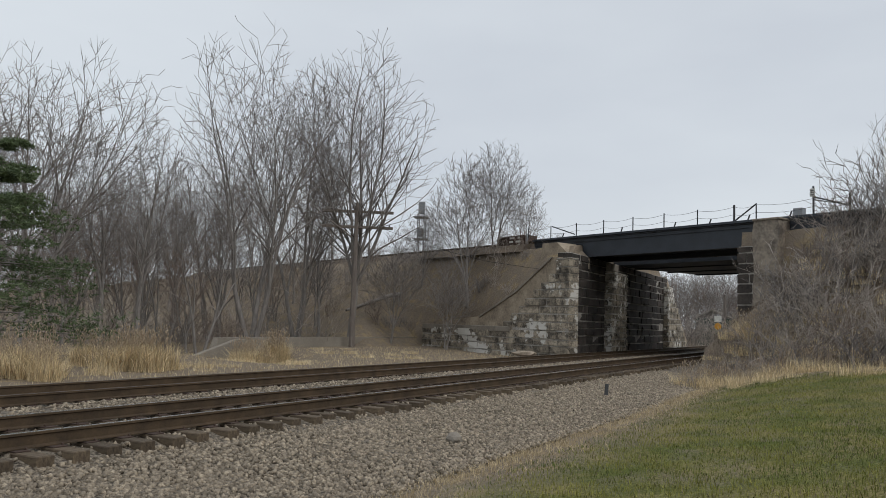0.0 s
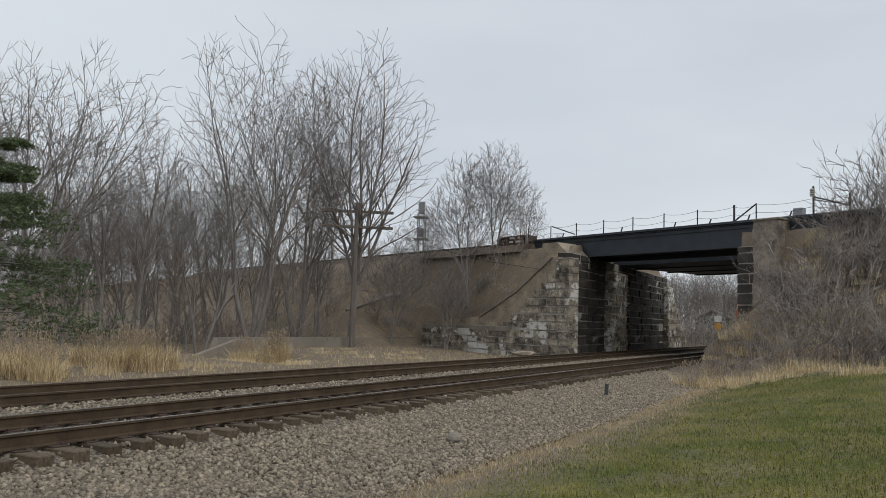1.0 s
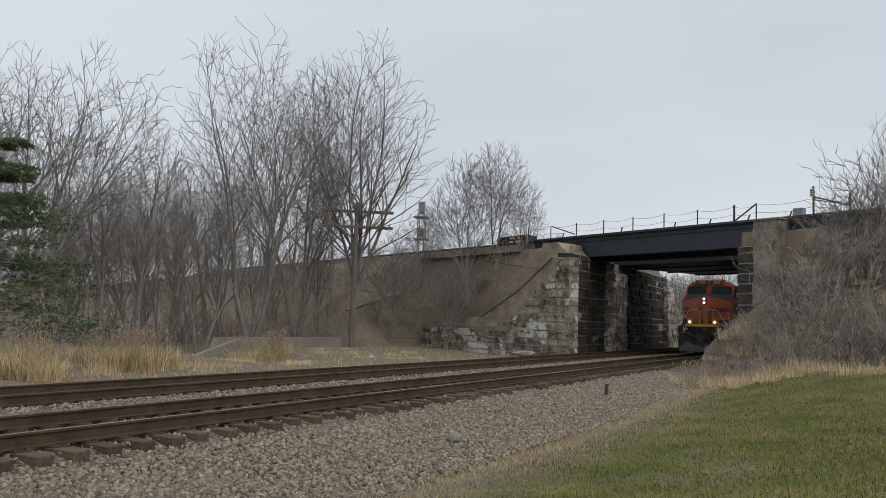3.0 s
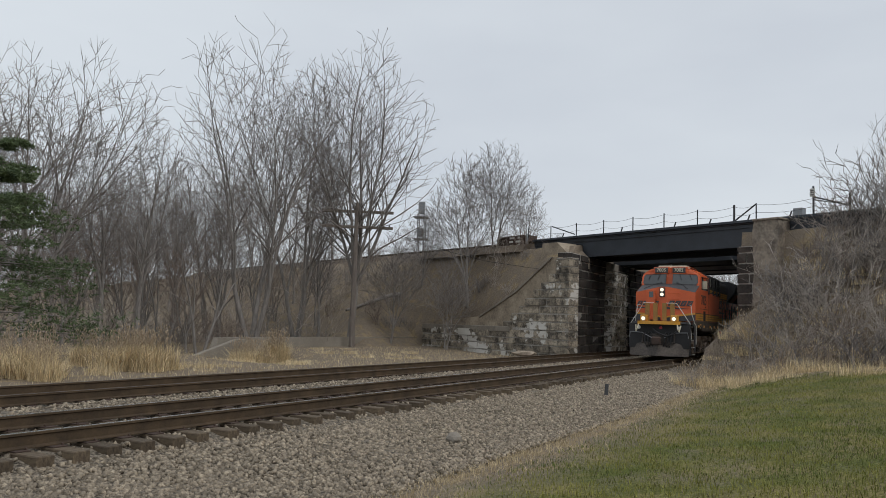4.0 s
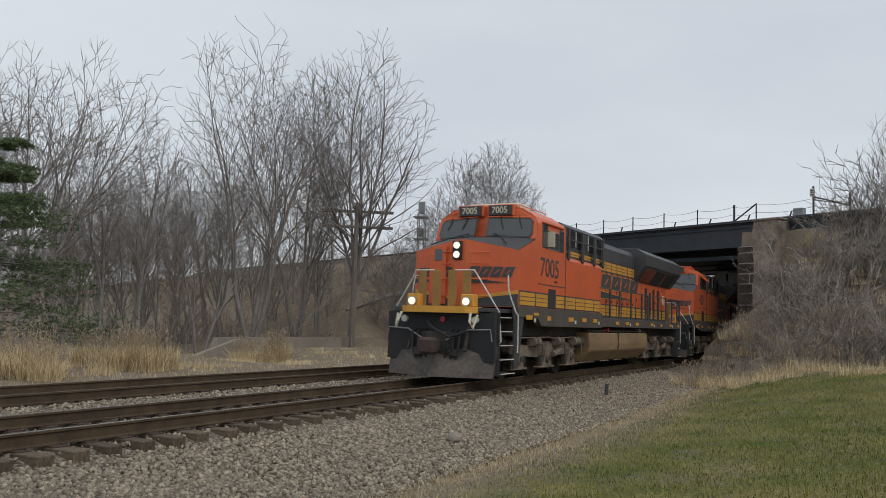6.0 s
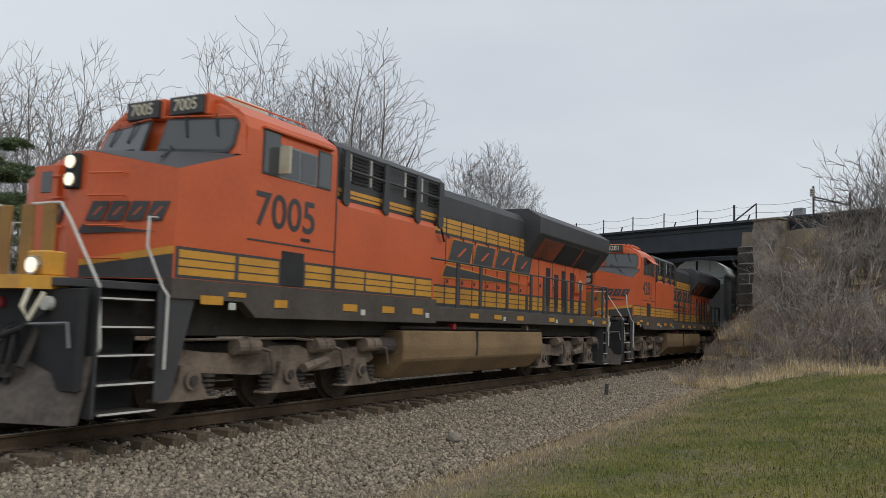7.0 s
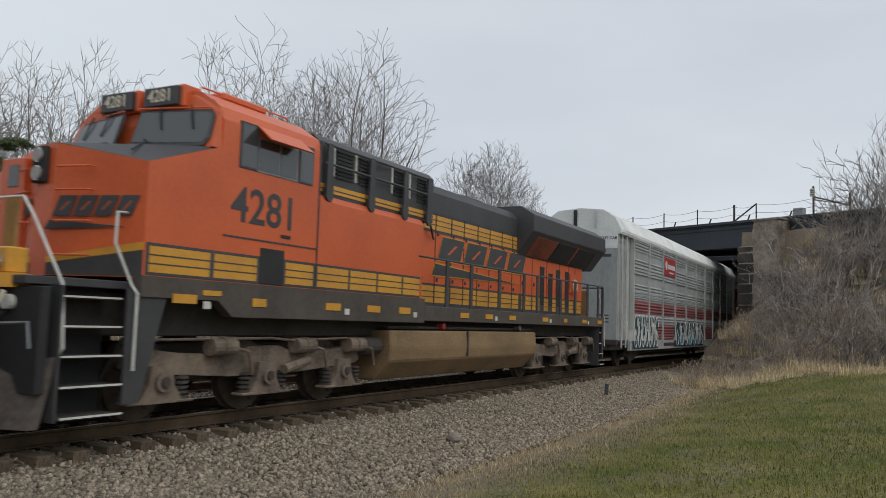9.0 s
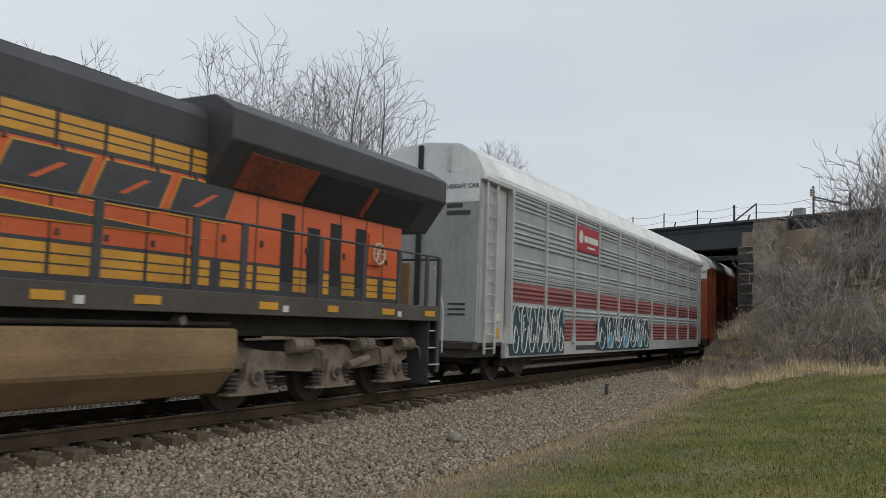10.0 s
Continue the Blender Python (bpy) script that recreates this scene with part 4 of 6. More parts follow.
    P("trainline_hose", tb([(0.76, -0.95, 1.42), (0.58, -0.75, 1.2), (0.52, -0.4, 1.08), (0.56, 0.1, 1.3), (0.7, 0.3, 1.45)], 0.035, 7), M_SOOT, "black sagging cable across the pilot")
    P("marker_lens", disc(bmesh.new(), (0, -0.1, 1.5), "x", 0.07, 0.72, 0.8, 12), M_SIGNRED, "small red lens")
    cp = P("coupler", bx(0.1, 0.95, -0.14, 0.14, 0.72, 1.0, 0.03), M_UNDER)
    P("knuckle", bx(0.0, 0.3, -0.24, 0.2, 0.66, 1.06, 0.06), M_RUST, "", cp)
    cp = P("coupler", bx(21.35, 22.2, -0.14, 0.14, 0.72, 1.0, 0.03), M_UNDER)
    P("knuckle", bx(22.0, 22.3, -0.2, 0.24, 0.66, 1.06, 0.06), M_RUST, "", cp)
    P("rear_pilot", bx(21.55, 21.67, -1.48, 1.48, 0.5, 1.72, 0.01), M_UNDER)
    # steps at the four corners
    for s in (-1, 1):
        for x0, x1 in ((1.08, 1.92), (21.2, 21.62)):
            st = P("step_well", bx(x0 - 0.04, x1 + 0.04, min(s * 0.95, s * 1.05), max(s * 0.95, s * 1.05), 0.2, 1.7), M_SOOT)
            for k in range(5):
                z = 0.2 + k * 0.34
                P("tread", bx(x0, x1, min(s * 1.05, s * (1.53 - 0.03 * k)), max(s * 1.05, s * (1.53 - 0.03 * k)), z, z + 0.03), M_UNDER, "", st)
                P("tread_edge", bx(x0, x1, s * (1.53 - 0.03 * k) - 0.014, s * (1.53 - 0.03 * k) + 0.01, z + 0.012, z + 0.034), M_WHITE, "white tread edge", st)
            P("step_side", bx(x0 - 0.06, x0 - 0.03, min(s * 1.0, s * 1.5), max(s * 1.0, s * 1.5), 0.18, 1.7), M_BLACK, "", st)
        P("step_panel", flat([(1.94, 0.32), (2.2, 0.32), (2.55, 1.62), (2.3, 1.72), (1.94, 1.72)], min(s * 1.5, s * 1.46), max(s * 1.5, s * 1.46)), M_BLACK)
        P("handrail", tb([(0.95, s * 0.3, 2.72), (0.95, s * 0.82, 2.72), (1.0, s * 0.95, 2.5), (1.02, s * 1.18, 2.15), (1.05, s * 1.46, 1.72), (1.06, s * 1.52, 1.0), (1.06, s * 1.42, 0.88)], 0.018, 8), M_WHITE, "white bent handrail")
        P("handrail", tb([(2.06, s * 1.25, 2.66), (1.84, s * 1.34, 2.64), (1.8, s * 1.38, 2.25), (1.98, s * 1.5, 1.75), (2.02, s * 1.56, 1.65), (2.02, s * 1.56, 0.72)], 0.018, 8), M_WHITE, "white bent handrail")
        P("handrail", tb([(21.68, s * 1.3, 2.6), (21.75, s * 1.4, 2.1), (21.7, s * 1.52, 1.7), (21.7, s * 1.52, 0.8)], 0.018, 8), M_WHITE, "white bent handrail")
        # ditch lights
        dl = P("ditch_light", bx(0.72, 1.0, min(s * 0.58, s * 0.92), max(s * 0.58, s * 0.92), 1.82, 2.12, 0.02), M_YELLOW, "yellow ditch light box")
        P("bezel", disc(bmesh.new(), (0, s * 0.75, 1.94), "x", 0.115, 0.66, 0.73, 16), M_CHROME, "", dl)
        P("lens", disc(bmesh.new(), (0, s * 0.75, 1.94), "x", 0.09, 0.645, 0.67, 16), M_LIT if lit else M_DIM, "glowing warm lens" if lit else "dim lens", dl)
        # platform gate panels
        for q in (0.22, 0.62):
            P("gate_post", bx(0.93, 0.98, s * q - 0.11, s * q + 0.11, 1.82, 2.72, 0.01), M_OCHRE, "brown gate panel")
        P("mu_hose", tb([(0.52, s * 0.95, 1.66), (0.42, s * 0.98, 1.45), (0.45, s * 1.05, 1.3), (0.6, s * 1.1, 1.62)], 0.03, 6), M_CREAM, "pale cable loop")
    # nose
    bm = bmesh.new()
    prof = [(1.78, 0.16), (2.13, 1.5), (3.42, 1.5)]
    tops = [3.58, 3.31, 3.76]
    lows, ups = [], []
    ring = [(x, -y, t) for (x, y), t in zip(prof[::-1], tops[::-1])] + [(x, y, t) for (x, y), t in zip(prof, tops)]
    for x, y, t in ring:
        lows.append(bm.verts.new((x, y, 1.86)))
        ups.append(bm.verts.new((x + (0.05 if x < 2 else 0.0), y, t)))
    for i in range(5):
        bm.faces.new((lows[i], lows[i + 1], ups[i + 1], ups[i]))
    bm.faces.new(lows)
    bm.faces.new((lows[5], lows[0], ups[0], ups[5]))
    nose = P("nose", bm, M_ORANGE, "orange wide nose")
    bm = bmesh.new()
    tp = [(3.42, -1.49, 3.765), (2.15, -1.48, 3.315), (1.84, -0.16, 3.585), (1.84, 0.16, 3.585), (2.15, 1.48, 3.315), (3.42, 1.49, 3.765)]
    vs = [bm.verts.new(p) for p in tp]
    c0, c1 = bm.verts.new((3.42, -0.3, 3.84)), bm.verts.new((3.42, 0.3, 3.84))
    for f in ((vs[0], vs[1], vs[2], c0), (vs[2], vs[3], c1, c0), (vs[3], vs[4], vs[5], c1)):
        bm.faces.new(f)
    P("antiglare_panel", bm, M_BLACK, "black antiglare nose top", nose)
    P("nose_door", bx(1.80, 1.9, 0.42, 0.9, 1.9, 3.42, 0.01), M_ORANGE, "", nose)
    P("door_window", bx(1.79, 1.85, 0.52, 0.76, 3.02, 3.34, 0.02), M_GLASS, "", nose)
    hl = P("headlight", bx(1.74, 1.82, -0.05, 0.21, 3.06, 3.54, 0.015), M_SOOT, "black twin headlight panel", nose)
    for z in (3.18, 3.42):
        P("bezel", disc(bmesh.new(), (0, 0.08, z), "x", 0.1, 1.72, 1.75, 16), M_CHROME, "", nose)
        P("lens", disc(bmesh.new(), (0, 0.08, z), "x", 0.085, 1.705, 1.73, 16), M_LIT if lit else M_DIM, "glowing warm lens" if lit else "dim lens", nose)
    d = Vector((0.35, 1.34, 0)).normalized()
    for s in (-1, 1):
        ax = Vector((d.x, s * d.y, 0))
        nrm = Vector((-d.y, s * d.x, 0)) if s > 0 else Vector((-d.y, -d.x, 0))
        a0 = Vector((1.78, s * 0.16, 0))

        def strip(z0, z1, z2, z3, m, o, lab):
            bmm = bmesh.new()
            q = [a0 + nrm * o + Vector((0, 0, z0)), a0 + ax * 1.38 + nrm * o + Vector((0, 0, z1)), a0 + ax * 1.38 + nrm * o + Vector((0, 0, z3)), a0 + nrm * o + Vector((0, 0, z2))]
            w = [v - nrm * 0.01 for v in q]
            vv = [bmm.verts.new(p) for p in q + w]
            for f in ((0, 1, 2, 3), (0, 4, 5, 1), (1, 5, 6, 2), (2, 6, 7, 3), (3, 7, 4, 0)):
                bmm.faces.new([vv[i] for i in f])
            P("nose_stripe", bmm, m, lab, nose)
        strip(1.87, 1.87, 2.02, 2.2, M_BLACK, 0.004, "black lower stripe")
        strip(2.02, 2.2, 2.1, 2.3, M_YELLOW, 0.006, "yellow curved stripe")
        for z in (2.12, 2.55, 2.95, 3.25):
            g0, g1 = a0 + ax * 0.12 + nrm * 0.07, a0 + ax * 0.62 + nrm * 0.07
            P("grab_iron", tb([g0 - nrm * 0.07 + Vector((0, 0, z)), g0 + Vector((0, 0, z)), g1 + Vector((0, 0, z)), g1 - nrm * 0.07 + Vector((0, 0, z))], 0.014, 5), M_ORANGE, "", nose)
        if s < 0:
            mark(nose, a0 + Vector((0, 0, 2.62)) + ax * 0.02 + nrm * 0.002, ax, (0, 0, 1), nrm, 1.3, 0.26, M_BLACK, None)
        else:
            mark(nose, a0 + Vector((0, 0, 2.62)) + ax * 1.35 + nrm * 0.002, -ax, (0, 0, 1), nrm, 1.3, 0.24, M_BLACK, None)
    # cab
    sec = [(-1.5, 1.88), (-1.5, 4.15), (-1.42, 4.34), (-1.05, 4.58), (-0.5, 4.66), (0.5, 4.66), (1.05, 4.58), (1.42, 4.34), (1.5, 4.15), (1.5, 1.88)]
    cab = P("cab", pr(sec, "x", 3.40, 5.70), M_ORANGE, "orange cab with rounded roof")
    front = [(-1.5, 3.72), (-1.47, 4.22), (-1.3, 4.4), (-0.95, 4.52), (0.95, 4.52), (1.3, 4.4), (1.47, 4.22), (1.5, 3.72)]
    bm = bmesh.new()
    va = [bm.verts.new((2.92 + 0.2 * abs(y) + 0.34 * (z - 3.72), y, z)) for y, z in front]
    vb = [bm.verts.new((3.41, y, z + (0.04 if z > 4 else 0.0))) for y, z in front]
    bm.faces.new(va)
    for i in range(len(front)):
        j = (i + 1) % len(front)
        bm.faces.new((va[i], vb[i], vb[j], va[j]))
    P("cab_front", bm, M_ORANGE, "", cab)
    for s in (-1, 1):
        def wpt(y, z, o):
            return (2.92 + 0.2 * abs(y) + 0.34 * (z - 3.72) - o, y, z)
        for nm, m, g, o in (("windshield_seal", M_BLACK, 0.035, 0.012), ("windshield", M_GLASS, 0.0, 0.02)):
            bm = bmesh.new()
            q = [(s * (0.2 - g), 3.82 - g), (s * (1.30 + g), 3.78 - g), (s * (1.37 + g), 3.86), (s * (1.35 + g), 4.18), (s * (1.27 + g), 4.26 + g), (s * (0.2 - g), 4.28 + g)]
            f0, f1 = [bm.verts.new(wpt(y, z, o)) for y, z in q], [bm.verts.new(wpt(y, z, -0.02)) for y, z in q]
            bm.faces.new(f0)
            for i in range(6):
                bm.faces.new((f0[i], f0[(i + 1) % 6], f1[(i + 1) % 6], f1[i]))
            P(nm, bm, m, "dark tinted windshield pane" if m is M_GLASS else "", cab)
        nb = P("number_board", bx(3.2, 3.4, min(s * 0.12, s * 0.78), max(s * 0.12, s * 0.78), 4.38, 4.66, 0.012), M_BLACK, "black number board with pale digits", cab)
        fm = Matrix(((0, 0, -1, 3.195), (-1, 0, 0, s * 0.45), (0, 1, 0, 4.52), (0, 0, 0, 1)))
        text_on("number_lettering", number, 0.25, fm, M_CREAM, nb, "pale digits", squeeze=0.95)
        P("board_housing", bx(3.27, 3.6, min(s * 0.05, s * 0.85), max(s * 0.05, s * 0.85), 4.36, 4.69, 0.02), M_ORANGE, "", cab)
        for q in (0.5, 1.0):
            P("wiper", tb([wpt(s * q, 4.36, 0.05), wpt(s * (q + 0.04), 4.2, 0.05), wpt(s * (q + 0.12), 4.0, 0.035)], 0.012, 5), M_SOOT, "", cab)
        P("wiper_bar", tb([wpt(s * 0.15, 4.34, 0.04), wpt(s * 1.3, 4.32, 0.04)], 0.013, 5), M_ORANGE, "", cab)
        P("sunshade_rail", tb([(2.2, s * 1.1, 3.5), (2.7, s * 0.75, 3.72), (3.1, s * 0.3, 3.9)], 0.014, 5), M_SOOT, "", cab)
        # side windows
        ys = s * 1.5
        for x0, x1, z0, z1 in ((3.78, 4.12, 3.56, 4.18), (4.16, 4.62, 3.56, 4.02), (4.66, 5.06, 3.56, 4.02), (5.14, 5.46, 3.56, 4.12)):
            fr = P("window_frame", bx(x0 - 0.03, x1 + 0.03, ys - 0.012, ys + 0.012, z0 - 0.03, z1 + 0.03, 0.004), M_GALV if x0 > 4.1 and x0 < 5 else M_BLACK, "", cab)
            P("window_pane", bx(x0, x1, ys - 0.017, ys + 0.017, z0, z1), M_GLASS, "dark window pane", cab)
        if awning:
            P("sun_awning", pr([(ys, 4.2), (ys + s * 0.03, 4.2), (ys + s * 0.3, 3.98), (ys + s * 0.27, 3.97)], "x", 4.1, 5.1), M_ORANGE, "folded-out orange sun awning", cab)
        else:
            P("wind_deflector", bx(4.12, 4.16, min(ys, ys + s * 0.22), max(ys, ys + s * 0.22), 3.58, 4.0, 0.005), M_CREAM, "pale wind deflector", cab)
            P("awning_rail", bx(3.75, 5.5, ys - 0.05, ys + 0.05, 4.2, 4.25, 0.01), M_ORANGE, "", cab)
        P("battery_hatch", bx(4.3, 4.85, ys - 0.012, ys + 0.012, 1.9, 2.43, 0.004), M_SOOT, "open black side hatch", cab)
        P("seam", bx(3.5, 5.65, ys - 0.008, ys + 0.008, 2.52, 2.545), M_BLACK, "", cab)
        P("seam", bx(5.66, 5.69, ys - 0.01, ys + 0.01, 1.9, 4.3), M_BLACK, "", cab)
        P("vent_slot", bx(4.75, 4.98, ys - 0.01, ys + 0.01, 2.62, 2.67), M_SOOT, "", cab)
        sm = Matrix(((-s if s > 0 else 1, 0, 0, 4.38), (0, 0, s if s > 0 else -1, s * 1.502), (0, 1, 0, 2.98), (0, 0, 0, 1)))
        text_on("number_lettering", number, 0.72, sm, M_BLACK, cab, "large black digits", squeeze=1.04)
        # lower yellow band with dark pinstripes along the cab and cabinet
        for x0, x1 in ((2.22, 3.28), (3.36, 4.24), (4.9, 5.6), (5.72, 6.6), (6.66, 7.5), (7.56, 8.4), (8.46, 9.1)):
            P("yellow_band", bx(x0, x1, ys - 0.006, ys + 0.006, 1.93, 2.26), M_YELLOW, "yellow band")
            for z in (2.03, 2.14):
                P("pinstripe", bx(x0, x1, ys - 0.009, ys + 0.009, z, z + 0.018), M_BLACK, "black pinstripe")
        P("dark_band", bx(2.16, 9.12, ys - 0.004, ys + 0.004, 1.89, 2.3), M_BLACK, "black band behind the yellow")
    P("roof_unit", bx(3.9, 4.9, -1.0, -0.35, 4.6, 4.72, 0.03) if not lit else bx(3.8, 4.7, -0.75, 0.75, 4.64, 4.80, 0.03), M_CREAM if lit else M_ORANGE, "pale roof unit", cab)
    for q in (-0.9, 0.9):
        P("roof_rail", tb([(3.5, q, 4.6), (3.55, q, 4.7), (5.5, q, 4.7), (5.55, q, 4.6)], 0.015, 5), M_ORANGE, "", cab)
    P("antenna", tb([(4.4, 0.2, 4.65), (4.4, 0.2, 4.9)], 0.03, 6), M_BLACK, "", cab)
    # equipment cabinet behind the cab, then the upper black housing
    cs = [(-1.5, 1.88), (-1.5, 3.34), (-1.44, 3.44), (-1.3, 3.5), (1.3, 3.5), (1.44, 3.44), (1.5, 3.34), (1.5, 1.88)]
    P("equipment_cabinet", pr(cs, "x", 5.71, 9.2), M_ORANGE, "orange equipment cabinet")
    us = [(-1.4, 3.46), (-1.4, 4.36), (-1.28, 4.47), (1.28, 4.47), (1.4, 4.36), (1.4, 3.46)]
    up = P("inverter_housing", pr(us, "x", 5.72, 9.75), M_BLACK, "black upper housing with louvres")
    for s in (-1, 1):
        ys = s * 1.4
        P("yellow_band", bx(5.75, 9.7, ys - 0.012, ys + 0.012, 3.52, 3.66), M_YELLOW, "yellow band", up)
        P("pinstripe", bx(5.75, 9.7, ys - 0.015, ys + 0.015, 3.57, 3.59), M_BLACK, "", up)
        for x0, x1 in ((6.25, 6.75), (6.95, 7.35), (8.15, 8.6), (9.05, 9.45)):
            for k in range(8):
                P("louvre", bx(x0, x1, ys - 0.02, ys + 0.02, 3.8 + k * 0.065, 3.835 + k * 0.065), M_SOOT, "", up)
        for q in (6.15, 6.82, 8.05, 8.72):
            P("white_strip", bx(q, q + 0.045, ys - 0.02, ys + 0.02, 3.82, 4.33), M_WHITE, "white vertical strip", up)
        for q in (5.85, 7.15, 8.35, 9.3):
            P("rail_post", flat([(q, 3.42), (q + 0.06, 3.36), (q + 0.16, 3.36), (q + 0.2, 3.45), (q + 0.16, 4.32), (q + 0.02, 4.32)], s * 1.5 - 0.02, s * 1.5 + 0.02), M_BLACK, "black rail post", up)
            P("post_bracket", bx(q + 0.04, q + 0.1, min(s * 1.38, s * 1.5), max(s * 1.38, s * 1.5), 3.5, 3.56), M_BLACK, "", up)
        for z in (3.98, 4.3):
            P("guard_rail", tb([(5.8, s * 1.5, z), (9.5, s * 1.5, z)], 0.022, 6), M_BLACK, "", up)
        P("drain_pipe", tb([(9.6, s * 1.3, 4.3), (9.9, s * 1.2, 3.7), (10.4, s * 1.08, 3.2)], 0.025, 6), M_SOOT, "", up)
    P("lifting_loop", tb([(7.3, -1.0, 4.42), (7.35, -1.0, 4.53), (7.7, -1.0, 4.53), (7.75, -1.0, 4.42)], 0.014, 5), M_GALV, "", up)
    # long hood
    hs = [(-1.02, 1.74), (-1.02, 4.22), (-0.9, 4.4), (-0.6, 4.46), (0.6, 4.46), (0.9, 4.4), (1.02, 4.22), (1.02, 1.74)]
    hood = P("engine_hood", pr(hs, "x", 9.2, 20.75), M_ORANGE, "orange engine hood with doors")
    tops = [(-1.03, 3.78), (-1.03, 4.225), (-0.91, 4.41), (-0.6, 4.47), (0.6, 4.47), (0.91, 4.41), (1.03, 4.225), (1.03, 3.78)]
    P("hood_top", pr(tops, "x", 9.76, 20.74), M_BLACK, "soot-black hood top", hood)
    P("exhaust_hatch", bx(13.0, 14.1, -0.5, 0.5, 4.46, 4.58, 0.03), M_SOOT, "", hood)
    for q in (10.4, 10.75, 11.1):
        P("roof_fitting", bx(q, q + 0.2, -0.4, -0.15, 4.46, 4.6 if q < 11 else 4.54, 0.03), M_SOOT, "", hood)
    for s in (-1, 1):
        ys = s * 1.02
        xs = [9.9, 10.6, 11.35, 12.0, 12.75, 13.45, 14.2, 14.9]
        for i, x in enumerate(xs):
            nx = xs[i + 1] if i < len(xs) - 1 else 15.4
            for z0, z1, nm in ((3.42, 3.74, 2), (1.84, 2.2, 2)):
                P("yellow_band", bx(x + 0.03, nx - 0.03, ys - 0.008, ys + 0.008, z0, z1), M_YELLOW, "yellow band on a hood door", hood)
                for k in (1, 2):
                    z = z0 + (z1 - z0) * k / 3
                    P("pinstripe", bx(x + 0.03, nx - 0.03, ys - 0.011, ys + 0.011, z - 0.01, z + 0.01), M_BLACK, "", hood)
            P("door_seam", bx(x - 0.012, x + 0.012, ys - 0.01, ys + 0.01, 1.8, 3.78), M_SOOT, "", hood)
            for z in (2.3, 3.3):
                P("door_latch", bx(x + 0.08, x + 0.13, ys - 0.03, ys + 0.03, z, z + 0.08, 0.006), M_BLACK, "", hood)
        P("dark_band", bx(9.25, 15.45, ys - 0.005, ys + 0.005, 3.36, 3.78), M_BLACK, "", hood)
        P("dark_band", bx(9.25, 20.7, ys - 0.005, ys + 0.005, 1.76, 2.25), M_BLACK, "", hood)
        for x0, x1 in ((15.6, 16.3), (16.4, 16.95), (17.3, 17.65), (18.0, 18.3), (18.7, 19.1), (19.5, 19.9), (20.1, 20.65)):
            P("yellow_band", bx(x0, x1, ys - 0.008, ys + 0.008, 1.84, 2.2), M_YELLOW, "yellow band on a hood door", hood)
            for k in (1, 2):
                P("pinstripe", bx(x0, x1, ys - 0.011, ys + 0.011, 1.83 + 0.12 * k, 1.85 + 0.12 * k), M_BLACK, "", hood)
        for x0, z1 in ((16.95, 3.1), (17.65, 2.95), (18.3, 3.1), (19.1, 3.1)):
            P("louvre_panel", bx(x0, x0 + 0.34, ys - 0.012, ys + 0.012, 2.0, z1, 0.004), M_SOOT, "dark louvre panel", hood)
        for x in (15.5, 16.35, 17.5, 18.6, 19.45, 20.05):
            P("door_seam", bx(x - 0.01, x + 0.01, ys - 0.009, ys + 0.009, 1.8, 3.3), M_BLACK, "", hood)
            P("door_latch", bx(x + 0.1, x + 0.16, ys - 0.03, ys + 0.03, 2.5, 2.6, 0.006), M_BLACK, "", hood)
        if s < 0:
            mark(hood, (10.62, ys - 0.012, 2.78), (1, 0, 0), (0, 0, 1), (0, -1, 0), 5.3, 0.52, M_BLACK, M_YELLOW)
        else:
            mark(hood, (16.0, ys + 0.012, 2.78), (-1, 0, 0), (0, 0, 1), (0, 1, 0), 5.3, 0.52, M_BLACK, M_YELLOW)
        hb = P("hand_brake", bx(19.5, 19.95, min(ys, ys + s * 0.05), max(ys, ys + s * 0.05), 2.45, 3.05, 0.01), M_ORANGE, "", hood)
        bm = bmesh.new()
        ring = [(19.75 + 0.2 * math.cos(k * 0.5236), ys + s * 0.12, 2.68 + 0.2 * math.sin(k * 0.5236)) for k in range(13)]
        tube(bm, ring, 0.018, 5)
        for k in range(0, 12, 2):
            tube(bm, [(19.75, ys + s * 0.1, 2.68), ring[k]], 0.014, 4)
        P("brake_wheel", bm, M_CREAM, "pale spoked hand brake wheel", hood)
        # handrail of the walkway
        for x in (10.3, 11.47, 13.03, 14.6, 15.55, 17.4, 18.7, 19.9, 21.0):
            P("stanchion", bx(x - 0.065, x + 0.065, s * 1.5 - 0.02, s * 1.5 + 0.02, 1.5, 2.74, 0.008), M_BLACK, "black flat stanchion")
        P("walkway_handrail", tb([(9.05, s * 1.5, 2.72), (21.5, s * 1.5, 2.75), (21.6, s * 1.45, 2.72)], 0.022, 6), M_BLACK)
        P("end_post", bx(21.5, 21.62, s * 1.48 - 0.03, s * 1.48 + 0.03, 0.4, 2.74, 0.008), M_BLACK)
        P("rear_gate", bx(20.9, 20.98, min(s * 0.75, s * 1.15), max(s * 0.75, s * 1.15), 1.75, 2.6, 0.01), M_TANK, "brown and yellow gate panel")
    P("rear_handrail", tb([(21.6, -1.45, 2.72), (21.6, 1.45, 2.72)], 0.022, 6), M_BLACK)
    # flared radiator housing
    rs = [(-1.03, 3.28), (-1.5, 3.92), (-1.5, 4.36), (-1.12, 4.60), (1.12, 4.60), (1.5, 4.36), (1.5, 3.92), (1.03, 3.28)]
    rad = P("radiator_housing", pr(rs, "x", 15.2, 21.74, 0.015), M_BLACK, "black flared radiator housing")
